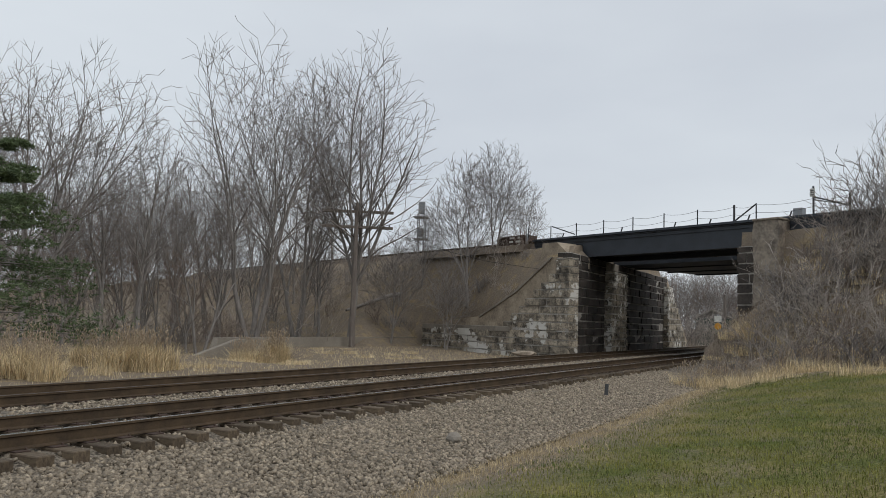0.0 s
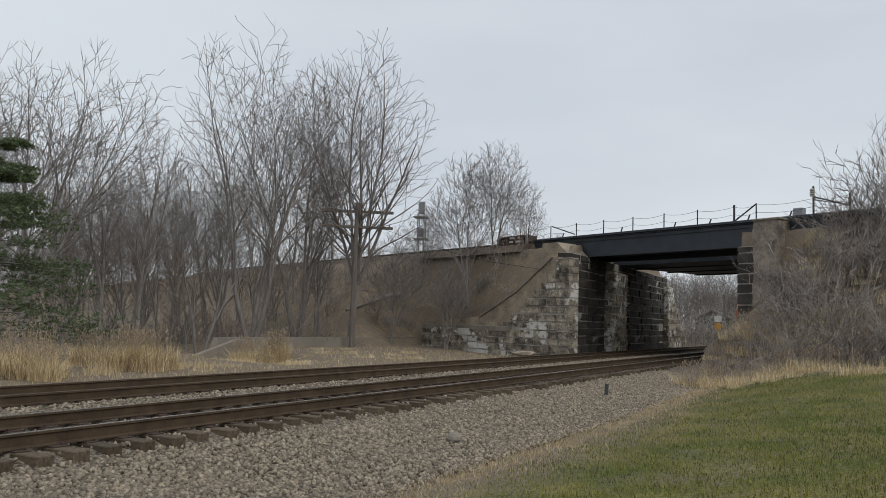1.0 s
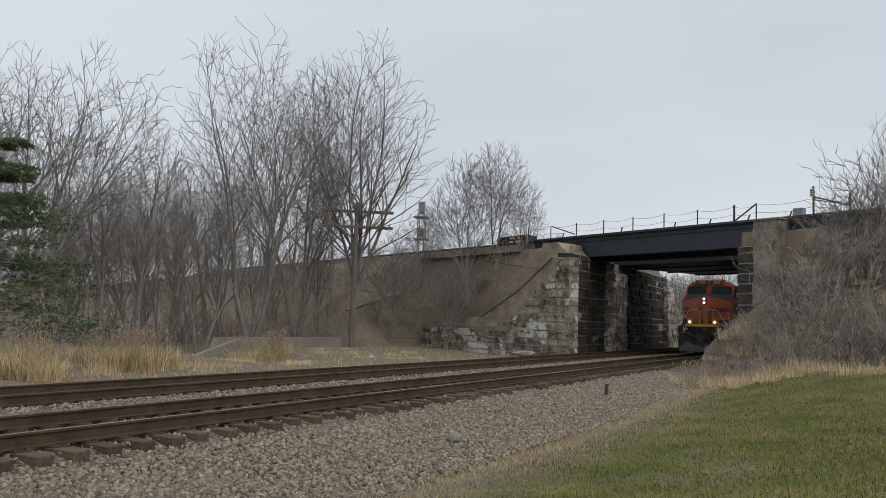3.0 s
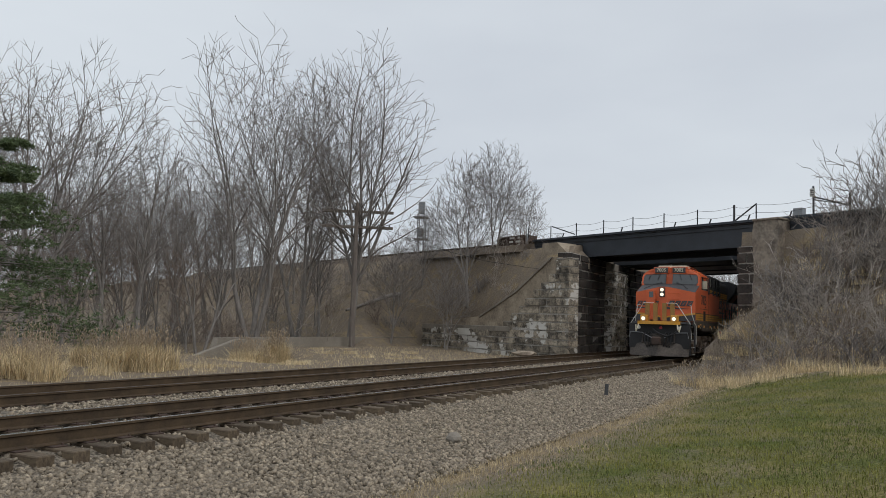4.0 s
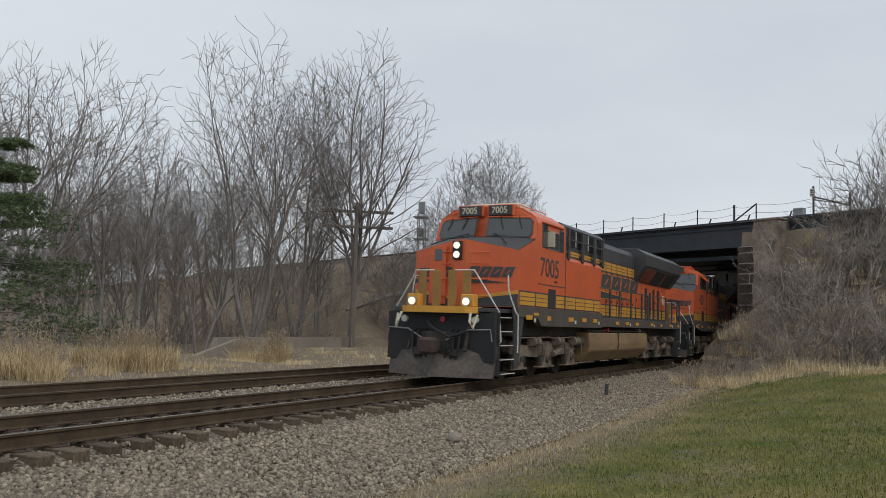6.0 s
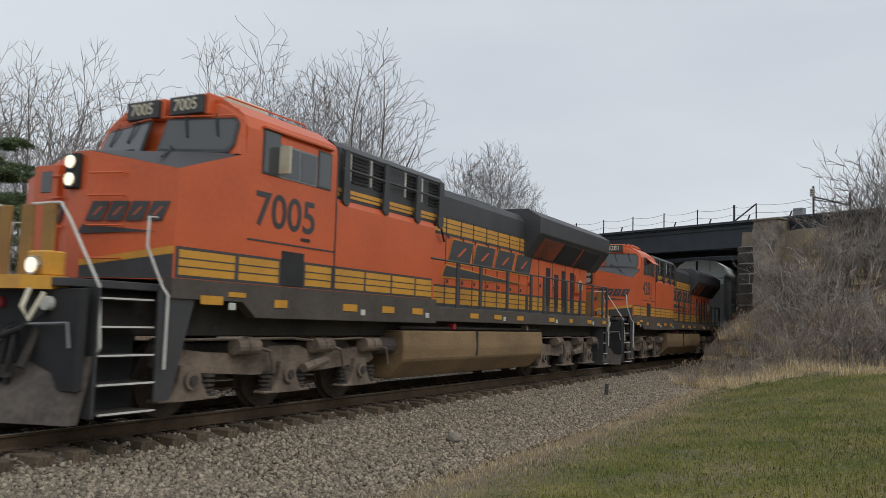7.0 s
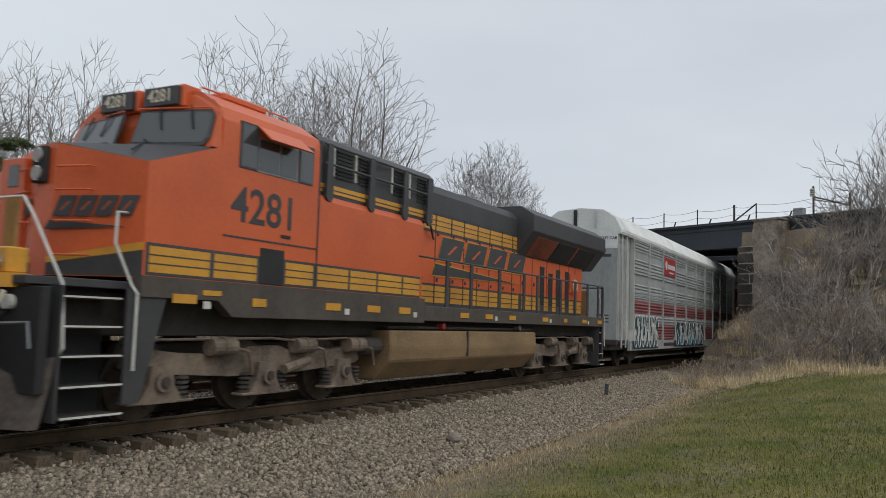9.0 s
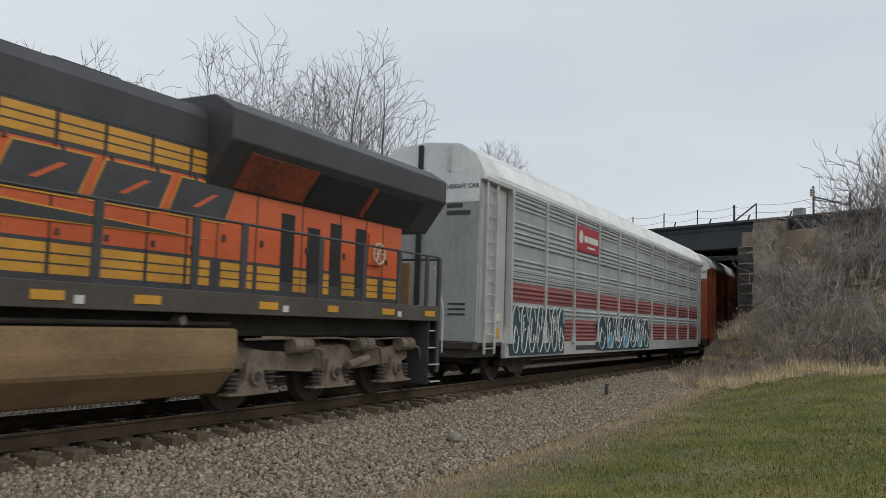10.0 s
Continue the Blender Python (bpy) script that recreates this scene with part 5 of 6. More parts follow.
    for s in (-1, 1):
        # flare panels in a darker, blotched orange between the black screens
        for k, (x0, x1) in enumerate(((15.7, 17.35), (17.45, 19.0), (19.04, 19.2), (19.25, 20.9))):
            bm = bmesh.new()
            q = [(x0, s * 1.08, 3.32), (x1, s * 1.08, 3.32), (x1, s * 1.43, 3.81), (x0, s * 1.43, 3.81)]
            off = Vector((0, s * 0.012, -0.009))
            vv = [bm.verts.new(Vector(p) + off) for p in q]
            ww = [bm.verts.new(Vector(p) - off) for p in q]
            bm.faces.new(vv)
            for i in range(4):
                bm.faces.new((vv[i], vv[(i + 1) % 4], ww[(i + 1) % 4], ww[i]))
            P("radiator_screen" if k % 2 else "flare_panel", bm, M_SOOT if k % 2 else M_DARKORANGE, "black intake screen" if k % 2 else "dark mottled orange flare panel", rad)
    for k in range(5):
        P("fan_grille", disc(bmesh.new(), (16.2 + k * 1.0, 0, 4.6), "z", 0.42, 4.6, 4.64, 20), M_SOOT, "", rad)
    return lo


LOCO_A = make_locomotive("7005", "orange and black diesel locomotive with lit headlights on the near track", True, False)
LOCO_B = make_locomotive("4281", "orange and black diesel locomotive with a folded-out cab awning", False, True)
MOVING += [(LOCO_A, 86.8), (LOCO_B, 109.5)]


def make_autorack(label, panel_m, rib_m, top_m, band, painted):
    ra = empty("autorack_wagon", label, "freight wagon", "autorack wagons in the train")
    P = lambda name, bm, m, lab="", par=None: part(name, bm, m, par or ra, lab)
    L0, L1 = 1.12, 28.4
    P("underframe", bx(0.9, 28.6, -1.2, 1.2, 0.62, 0.92, 0.02), M_UNDER)
    P("centre_sill", bx(0.6, 28.9, -0.3, 0.3, 0.5, 0.85), M_UNDER)
    for a, b in ((0.05, 0.95), (28.6, 29.15)):
        P("coupler", bx(a, b, -0.13, 0.13, 0.72, 1.0, 0.03), M_RUST)
    for xc in (4.2, 25.3):
        for dx in (-0.87, 0.87):
            wheelset(ra, xc + dx, 0.42)
        for s in (-1, 1):
            pts = [(xc - 1.15, 0.5), (xc - 0.9, 0.62), (xc - 0.3, 0.66), (xc + 0.3, 0.66), (xc + 0.9, 0.62), (xc + 1.15, 0.5), (xc + 1.05, 0.36), (xc + 0.7, 0.36), (xc + 0.35, 0.2), (xc - 0.35, 0.2), (xc - 0.7, 0.36), (xc - 1.05, 0.36)]
            P("side_frame", flat(pts, s * 1.05 - 0.06, s * 1.05 + 0.06), M_UNDER)
    # inner deck, and a near-black filler block added inside the side panels
    P("deck", bx(L0 + 0.05, L1 - 0.05, -1.4, 1.4, 0.9, 1.0), M_UNDER)
    P("inner_filler", bx(L0 + 1.5, L1 - 1.5, -1.36, 1.36, 1.0, 4.78), M_SOOT)
    # roof
    rs = [(-1.52, 4.78), (-1.5, 4.95), (-1.28, 5.38), (-0.85, 5.66), (0, 5.74), (0.85, 5.66), (1.28, 5.38), (1.5, 4.95), (1.52, 4.78)]
    roof = P("roof", pr(rs, "x", L0, L1), top_m, "white corrugated roof")
    bm = bmesh.new()
    for k in range(190):
        x = L0 + 0.9 + k * 0.138
        for i in range(1, 7):
            (y0, z0), (y1, z1) = rs[i], rs[i + 1]
            m0, m1 = Vector((x, y0, z0)), Vector((x, y1, z1))
            nn = Vector((0, -(z1 - z0), y1 - y0)).normalized()
            vv = [bm.verts.new(p) for p in (m0, m0 + Vector((0.035, 0, 0)) + nn * 0.03, m0 + Vector((0.07, 0, 0)), m1, m1 + Vector((0.035, 0, 0)) + nn * 0.03, m1 + Vector((0.07, 0, 0)))]
            bm.faces.new((vv[0], vv[3], vv[4], vv[1]))
            bm.faces.new((vv[1], vv[4], vv[5], vv[2]))
    P("corrugation", bm, top_m, "", roof)
    # end doors
    for x0, x1, sg in ((L0 - 0.02, L0 + 0.1, -1), (L1 - 0.1, L1 + 0.02, 1)):
        es = [(-1.38, 1.0), (-1.4, 4.8), (-1.25, 5.33), (-0.83, 5.62), (0, 5.7), (0.83, 5.62), (1.25, 5.33), (1.4, 4.8), (1.38, 1.0)]
        ed = P("end_door", pr(es, "x", x0, x1), panel_m, "tall grey end door")
        up = [(-1.39, 4.25), (-1.41, 4.8), (-1.26, 5.34), (-0.83, 5.63), (0, 5.71), (0.83, 5.63), (1.26, 5.34), (1.41, 4.8), (1.39, 4.25)]
        P("upper_panel", pr(up, "x", x0 - 0.006 if sg < 0 else x1, x0 if sg < 0 else x1 + 0.006), top_m, "white upper end panel", ed)
        xe = x0 - 0.03 if sg < 0 else x1 + 0.03
        P("door_post", bx(xe - 0.03, xe + 0.03, 0.12, 0.24, 0.95, 5.66), M_SOOT, "black door post", ed)
        P("door_bar", bx(xe - 0.02, xe + 0.02, -0.62, -0.55, 5.0, 5.6), M_RACKRIB, "", ed)
        if sg < 0:
            tm = Matrix(((0, 0, -1, x0 - 0.012), (-1, 0, 0, -0.7), (0, 1, 0, 4.62), (0, 0, 0, 1)))
            text_on("lettering", "EXCESS HEIGHT CAR", 0.145, tm, M_BLACK, ed, "black words", squeeze=1.0)
            for k, (w, zz) in enumerate(((0.42, 4.12), (0.62, 3.95))):
                P("letter_bar", bx(x0 - 0.012, x0 - 0.004, -0.55 - w, -0.55, zz, zz + 0.1), M_BLACK, "plain dark letter bar", ed)
            for k in range(3):
                P("letter_bar", bx(x0 - 0.012, x0 - 0.004, -1.1, -0.65, 1.6 + 0.12 * k, 1.64 + 0.12 * k), M_BLACK, "", ed)
        P("end_sill", bx(x0 - 0.25 if sg < 0 else x1, x0 if sg < 0 else x1 + 0.25, -1.45, 1.45, 0.82, 0.98, 0.01), M_UNDER)
    for s in (-1, 1):
        ys = s * 1.5
        P("side_sill", bx(L0 + 1.4, L1 - 1.4, min(s * 1.4, s * 1.53), max(s * 1.4, s * 1.53), 0.6, 0.98, 0.01), rib_m, "pale grey side sill")
        P("eave_beam", bx(L0 + 0.1, L1 - 0.1, min(s * 1.42, s * 1.56), max(s * 1.42, s * 1.56), 4.74, 4.86, 0.015), rib_m)
        n, a, b = 10, 2.72, 26.8
        pw = (b - a) / n
        for k in range(n + 1):
            x = a + k * pw
            P("side_post", flat([(x - 0.16, 0.95), (x + 0.16, 0.95), (x + 0.055, 1.35), (x + 0.055, 4.6), (x + 0.13, 4.76), (x - 0.13, 4.76), (x - 0.055, 4.6), (x - 0.055, 1.35)], ys - 0.085, ys + 0.085), rib_m, "pale steel side post")
        zs = [1.0 + 0.118 * k for k in range(32)]
        for k in range(n):
            x0, x1 = a + k * pw + 0.05, a + (k + 1) * pw - 0.05
            for lo_, hi_, m, lab in ((0.98, 1.62, band if k > 0 else panel_m, "ribbed faded red side panel"), (1.62, 1.98, panel_m, ""), (1.98, 2.48, band, "ribbed faded red side panel"), (2.48, 4.76, panel_m, "ribbed grey side panel")):
                out = [(ys + s * 0.012, lo_)]
                for z in zs:
                    if lo_ - 0.01 <= z < hi_ - 0.1 and not (z > 2.5 and (z - 2.5) % 0.95 > 0.52):
                        out += [(ys + s * 0.012, z + 0.004), (ys + s * 0.05, z + 0.03), (ys + s * 0.05, z + 0.055), (ys + s * 0.012, z + 0.095)]
                out += [(ys + s * 0.012, hi_), (ys - s * 0.012, hi_), (ys - s * 0.012, lo_)]
                bm = pr(out, "x", x0, x1)
                P("side_panel", bm, m, lab)
            # thin paler strips paint a highlight onto some of the ribs
            bm = bmesh.new()
            for z in (2.62, 2.74, 3.46, 3.58, 3.7, 4.34, 4.46, 4.58):
                box(bm, x0 + 0.02, x1 - 0.02, min(ys + s * 0.05, ys + s * 0.056), max(ys + s * 0.05, ys + s * 0.056), z + 0.012, z + 0.05)
            P("rib_highlight", bm, rib_m, "pale highlight strips on the ribs")
        # corner bay with ladder
        for xa, xb in ((L0 + 0.06, a - 0.1), (b + 0.1, L1 - 0.06)):
            P("corner_panel", bx(xa, xb, min(s * 1.36, s * 1.42), max(s * 1.36, s * 1.42), 0.98, 4.78), rib_m, "plain pale grey corner panel")
            ld = P("ladder", tb([(xa + 0.15, ys, 0.72), (xa + 0.15, ys, 4.75)], 0.035, 6), rib_m, "pale steel corner ladder")
            P("ladder_rail", tb([(xa + 0.72, ys, 0.72), (xa + 0.72, ys, 4.75)], 0.035, 6), rib_m, "", ld)
            for k in range(13):
                P("rung", tb([(xa + 0.15, ys, 0.85 + k * 0.31), (xa + 0.72, ys, 0.85 + k * 0.31)], 0.016, 5), rib_m, "", ld)
            P("placard", bx(xa + 0.85, xa + 1.15, s * 1.43 - 0.01, s * 1.43 + 0.01, 1.1, 1.32), M_YELLOW, "yellow placard")
            P("placard", bx(xa + 0.85, xa + 1.2, s * 1.43 - 0.01, s * 1.43 + 0.01, 1.5, 1.68), M_CREAM, "cream placard")
    if painted:
        ys = -1.5
        sg = P("sign", bx(a + 2 * pw + 0.1, a + 3 * pw - 0.1, ys - 0.075, ys - 0.055, 3.72, 4.5, 0.006), M_SIGNRED, "red sign with white emblem shapes")
        P("emblem", disc(bmesh.new(), (a + 2 * pw + 0.5, 0, 4.15), "y", 0.2, ys - 0.082, ys - 0.074, 14), M_WHITE, "", sg)
        for q, w, zz, hh in ((0.8, 1.4, 4.02, 0.2), (1.1, 0.8, 3.84, 0.07)):
            P("letter_bar", bx(a + 2 * pw + q, a + 2 * pw + q + w, ys - 0.082, ys - 0.074, zz, zz + hh), M_WHITE, "plain white letter bar", sg)
        P("letter_bar", bx(a + 2 * pw + 0.3, a + 2 * pw + 2.5, ys - 0.038, ys - 0.03, 0.72, 0.86), M_BLACK, "plain dark letter bar")
        r = random.Random(11)

        def spray(x0, x1, z0, z1, fill, fill2):
            n = 7
            w = (x1 - x0) / n
            for k in range(n):
                c = x0 + (k + 0.5) * w
                h = z1 - r.uniform(0, 0.12)
                pts = [(c - w * 0.55, z0), (c + w * 0.55, z0)] + [(c + w * 0.55 * math.cos(t), h - 0.3 + 0.3 * math.sin(t)) for t in np.linspace(0, math.pi, 7)]
                P("spray_loop", pr(pts, "y", ys - 0.062 - 0.0015 * k, ys - 0.056), fill, "dark teal spray-painted loop")
                if k % 2 and fill2 is not fill:
                    P("spray_fill", pr([(c - w * 0.4, z0 + 0.05), (c + w * 0.4, z0 + 0.05), (c + w * 0.3, z0 + 0.55), (c - w * 0.35, z0 + 0.5)], "y", ys - 0.078, ys - 0.056), fill2, "pale blue spray paint fill")
            bm = bmesh.new()
            yo = ys - 0.08
            for k in range(n):
                c = x0 + (k + 0.5) * w
                ring = [(c + w * 0.42 * math.cos(t) * (1 + 0.12 * math.sin(3 * t + k)), yo, (z0 + z1) / 2 + (z1 - z0) * 0.46 * math.sin(t)) for t in np.linspace(0.3, 6.0 + 0.4 * (k % 2), 16)]
                tube(bm, ring, 0.016, 4)
                bow = [(c + w * 0.2 * math.cos(t + k), yo, z0 + (0.62 if k % 2 else 0.38) * (z1 - z0) + 0.2 * math.sin(t + k)) for t in np.linspace(0, 4.4, 9)]
                tube(bm, bow, 0.014, 4)
                tube(bm, [(c - w * 0.25, yo, z0 + 0.3), (c - w * 0.05, yo, z0 + 0.75 + 0.1 * (k % 3))], 0.014, 4)
            P("spray_outline", bm, M_WHITE, "white spray-painted outline")
        spray(2.75, a + 2 * pw - 0.9, 0.66, 1.98, M_TEAL, M_TEAL)
        spray(a + 3 * pw - 0.1, a + 6 * pw - 0.5, 0.68, 1.86, M_TEAL, M_SKYBLUE)
    return ra


RACK_A = make_autorack("grey and white autorack wagon with faded red bands and spray paint", M_RACK, M_RACKRIB, M_RACKTOP, M_RACKRED, True)
RACK_B = make_autorack("orange autorack wagon with a pale roof behind the grey one", M_BRICKRACK, M_BRICKRACK, M_RACKTOP, M_BRICKRACK, False)
MOVING += [(RACK_A, 132.0), (RACK_B, 161.2)]


# ---- plants ----
def bars(segs, sides):
    """Frusta for a list of (p0, p1, r0, r1)."""
    n = len(segs)
    p0 = np.array([s[0] for s in segs], float)
    p1 = np.array([s[1] for s in segs], float)
    r0, r1 = np.array([s[2] for s in segs]), np.array([s[3] for s in segs])
    d = p1 - p0
    d /= np.linalg.norm(d, axis=1)[:, None] + 1e-9
    ref = np.where(np.abs(d[:, 2:3]) < 0.9, np.array([[0, 0, 1.0]]), np.array([[1.0, 0, 0]]))
    a = np.cross(d, ref)
    a /= np.linalg.norm(a, axis=1)[:, None]
    b = np.cross(d, a)
    ang = np.arange(sides) * 2 * math.pi / sides
    off = a[:, None] * np.cos(ang)[None, :, None] + b[:, None] * np.sin(ang)[None, :, None]
    v = np.concatenate([p0[:, None] + off * r0[:, None, None], p1[:, None] + off * r1[:, None, None]], 1)
    k = np.arange(sides)
    f = np.stack([k, (k + 1) % sides, (k + 1) % sides + sides, k + sides], 1)
    return v.reshape(-1, 3), (f[None] + (2 * sides * np.arange(n))[:, None, None]).reshape(-1, 4)


def bend(r, d, amount, lift=0.0):
    v = Vector((d.x + r.gauss(0, amount), d.y + r.gauss(0, amount), d.z + r.gauss(0, amount) + lift))
    return v.normalized()


def grow(seed, height, width, fork=0.2, leaders=5, stems=1, lean=(0.0, 0.0), rmin=0.0145, rich=1.0):
    """Limbs and twigs of a leafless tree whose crown fills a rounded envelope."""
    r = random.Random(seed)
    limbs, twigs = [], []
    zc = height * 0.58
    k0 = height / 20
    seg_len = (1.0 * k0, 0.78 * k0, 0.56 * k0, 0.42 * k0)
    wander, lift = (0.06, 0.085, 0.1, 0.11), (0.014, 0.022, 0.025, 0.025)
    start = (0.1, 0.16, 0.25)
    extra = (1.2 * k0, 0.7 * k0, 0.45 * k0)

    def outside(p):
        dz = (p.z - zc) / (height * 0.43) if p.z > zc else (p.z - zc) / (zc * 1.15)
        cx, cy = lean[0] * p.z, lean[1] * p.z
        return ((p.x - cx) ** 2 + (p.y - cy) ** 2) / (width * width) + dz * dz > r.uniform(0.85, 1.12)

    def branch(p, d, L, rad, level):
        n = max(2, int(L / seg_len[level]))
        az = r.uniform(0, 6.28)
        q = p
        for k in range(n):
            t = (k + 1) / n
            d = bend(r, d, wander[level], lift[level])
            nq = q + d * (L / n)
            r0, r1 = max(rmin, rad * (1 - k / n) ** 1.25), max(rmin * 0.8, rad * (1 - t) ** 1.25)
            if t == 1.0:
                r1 = rmin * 0.35
            (limbs if r0 > 0.035 else twigs).append((q, nq, r0, r1))
            if level < 3 and t > start[level] and t < 1.0 and r.random() < (1.0, 0.92, 0.45)[level]:
                for _ in range(2 if r.random() < (0.45, 0.16, 0.0)[level] * rich else 1):
                    az += 2.4 + r.uniform(-0.5, 0.5)
                    u = d.cross(Vector((0.3, 0.2, 1)) if abs(d.z) < 0.95 else Vector((1, 0, 0))).normalized()
                    side = u * math.cos(az) + d.cross(u) * math.sin(az)
                    ang = r.uniform(0.45, 0.85) if level == 0 else r.uniform(0.5, 1.0)
                    cl = (L * (1 - t) * 0.62 + extra[level]) * r.uniform(0.65, 1.2)
                    branch(nq, (d * math.cos(ang) + side * math.sin(ang)).normalized(), cl, r1 * r.uniform(0.5, 0.68), level + 1)
            q = nq
            if (level > 0 or t > 0.5) and outside(nq):
                break

    for s in range(stems):
        many = stems > 1
        a = 6.283 * s / stems + r.uniform(-0.4, 0.4)
        q = Vector((0.12 * math.cos(a) * many, 0.12 * math.sin(a) * many, -0.3))
        d = Vector((lean[0] + 0.2 * math.cos(a) * many, lean[1] + 0.2 * math.sin(a) * many, 1)).normalized()
        rad = height * 0.0125 * (0.7 if many else 1.0)
        for k in range(5):
            d = bend(r, d, 0.035)
            nq = q + d * ((height * fork + 0.3) / 5)
            limbs.append((q, nq, rad * (1.3 if k == 0 else 1.02 - 0.06 * k), rad * (0.96 - 0.06 * k)))
            q = nq
        for k in range(leaders):
            a = 6.283 * (k + r.uniform(-0.3, 0.3)) / leaders
            tilt = (width / (height * 0.6)) * r.uniform(0.55, 1.15) if k else 0.06
            dd = Vector((lean[0] + d.x + math.cos(a) * tilt, lean[1] + d.y + math.sin(a) * tilt, 1)).normalized()
            branch(q - d * r.uniform(0.0, 0.6), dd, height * (1 - fork) * r.uniform(0.9, 1.08), rad * (0.5 if k else 0.66), 0)
    return limbs, twigs


def make_tree(seed, height, width, label, twig_m=None, **shape):
    limbs, twigs = grow(seed, height, width, **shape)
    tr = empty("tree", label, "tree", "bare trees along the embankment")
    v, f = bars(limbs, 6)
    raw("trunk", v, f, M_BARK, tr, "grey bark trunk and limbs", smooth=True)
    v, f = bars(twigs, 3)
    raw("crown", v, f, twig_m or M_TWIG, tr, "leafless crown of fine twigs")
    return tr


def along(bearing, rng):
    b = radians(bearing)
    return rng * math.cos(b), EYE[1] + rng * math.sin(b)


def plant(tr, bearing, rng, turn, scale=1.0, sink=0.0, copy=True):
    x, y = along(bearing, rng)
    m = pose(x, y, ground_z(x, y) - sink, 0, 0, turn)
    ob = copy_thing(tr, m) if copy else tr
    ob.matrix_basis = m
    ob.scale = (scale, scale, scale)
    return ob


TALL = make_tree(6, 20.0, 4.9, "tall bare grey tree with a wide rounded crown", fork=0.2, leaders=6, rich=1.2)
TWIN = make_tree(9, 19.6, 4.3, "tall bare tree with several stems and upright limbs", fork=0.17, leaders=2, stems=3, rich=1.0)
SIDE_T = make_tree(14, 17.5, 5.9, "bare grey tree spreading over the dry grass", fork=0.16, leaders=6, lean=(0.05, -0.05), rich=1.2)
SMALL = make_tree(22, 11.0, 3.1, "smaller bare tree on the embankment slope", fork=0.16, leaders=3, stems=2, rmin=0.014, rich=0.9)
SLIM = make_tree(33, 13.5, 2.1, "slim bare tree in the woods", fork=0.22, leaders=3, rmin=0.013, rich=0.7)
SLIM2 = make_tree(37, 12.5, 2.4, "slim bare double-stemmed tree in the woods", fork=0.2, leaders=2, stems=2, rmin=0.013, rich=0.6)
RED = make_tree(41, 12.0, 2.6, "bare tree with reddish twigs in the woods", fork=0.14, leaders=4, twig_m=M_REDTWIG, rmin=0.013, rich=0.6)

plant(TALL, 34.0, 56.5, 0, 1.1, copy=False)
plant(TWIN, 40.6, 54, 30, 1.12, copy=False)
plant(SIDE_T, 54.8, 45, 60, 0.97, copy=False)
plant(SMALL, 25.9, 60, 10, 1.02, copy=False)
plant(SLIM, 45.5, 58, 0, 1.0, copy=False)
plant(SLIM2, 48.0, 52, 0, 0.95, copy=False)
plant(RED, 51.5, 56, 0, 1.0, copy=False)
for tr, b, g, t, s in ((TWIN, 37.6, 60, 130, 1.12), (TWIN, 43.4, 62, 200, 0.84), (SIDE_T, 58.5, 46, 150, 0.95), (TALL, 47.5, 70, 300, 0.74), (TALL, 50.5, 75, 80, 0.72), (SMALL, 24.2, 62, 150, 0.8), (SMALL, 27.4, 58, 240, 0.62), (SMALL, 22.0, 74, 80, 0.7),
                       (SMALL, 20.9, 95, 0, 0.72), (SMALL, 20.0, 98, 120, 0.6), (SMALL, 16.4, 110, 40, 0.62), (SMALL, 15.6, 112, 220, 0.6), (SMALL, 18.9, 105, 300, 0.5), (SMALL, 31.2, 60, 200, 0.8), (SMALL, 29.2, 66, 210, 0.6)):
    plant(tr, b, g, t, s)
R = random.Random(77)
for k in range(30):
    tr = (SLIM, SLIM2, RED)[k % 3]
    b = 35.5 + 24.0 * (k + R.uniform(0, 1)) / 30
    plant(tr, b, R.uniform(46, 74) if b > 42 else R.uniform(54, 76), R.uniform(0, 360), R.uniform(0.62, 0.98) if b > 42 else R.uniform(0.55, 0.8))
for k in range(12):
    plant((SLIM, RED)[k % 2], 34 + 25 * (k + R.uniform(0, 1)) / 12, R.uniform(74, 105), R.uniform(0, 360), R.uniform(0.9, 1.15))
for k in range(30):
    plant((SLIM, SLIM2, RED)[k % 3], 7.0 + 7.0 * (k + R.uniform(0, 1)) / 30, R.uniform(125, 170), R.uniform(0, 360), R.uniform(0.8, 1.15))


def far_woods():
    """The tangle of crooked twigs of the woods beyond, too many to count."""
    r = random.Random(91)
    segs = []
    for k in range(1500):
        b, g = r.uniform(41.0, 61) if k % 5 else r.uniform(35, 42), r.uniform(52, 98)
        x, y = along(b, g)
        top = (10.0 if b > 41.5 else 6.5) * g / 70
        p = Vector((x, y, max(ground_z(x, y), -0.5) * (b < 40) + top * r.random() ** 1.3))
        d = Vector((r.gauss(0, 0.6), r.gauss(0, 0.6), 1)).normalized()
        L, rad = r.uniform(1.0, 2.6), r.uniform(0.013, 0.022)
        for q in range(4):
            d = bend(r, d, 0.22, 0.05)
            n = p + d * L / 4
            segs.append((p, n, rad * (1 - q * 0.15), rad * (0.85 - q * 0.15)))
            e = bend(r, d, 0.7, 0.1)
            segs.append((n, n + e * L * r.uniform(0.15, 0.4), rad * 0.7, rad * 0.3))
            p = n
    v, f = bars(segs, 3)
    raw("woods", v, f, M_PALETWIG, None, "grey-brown tangle of bare twigs of the woods beyond", "stuff")


far_woods()


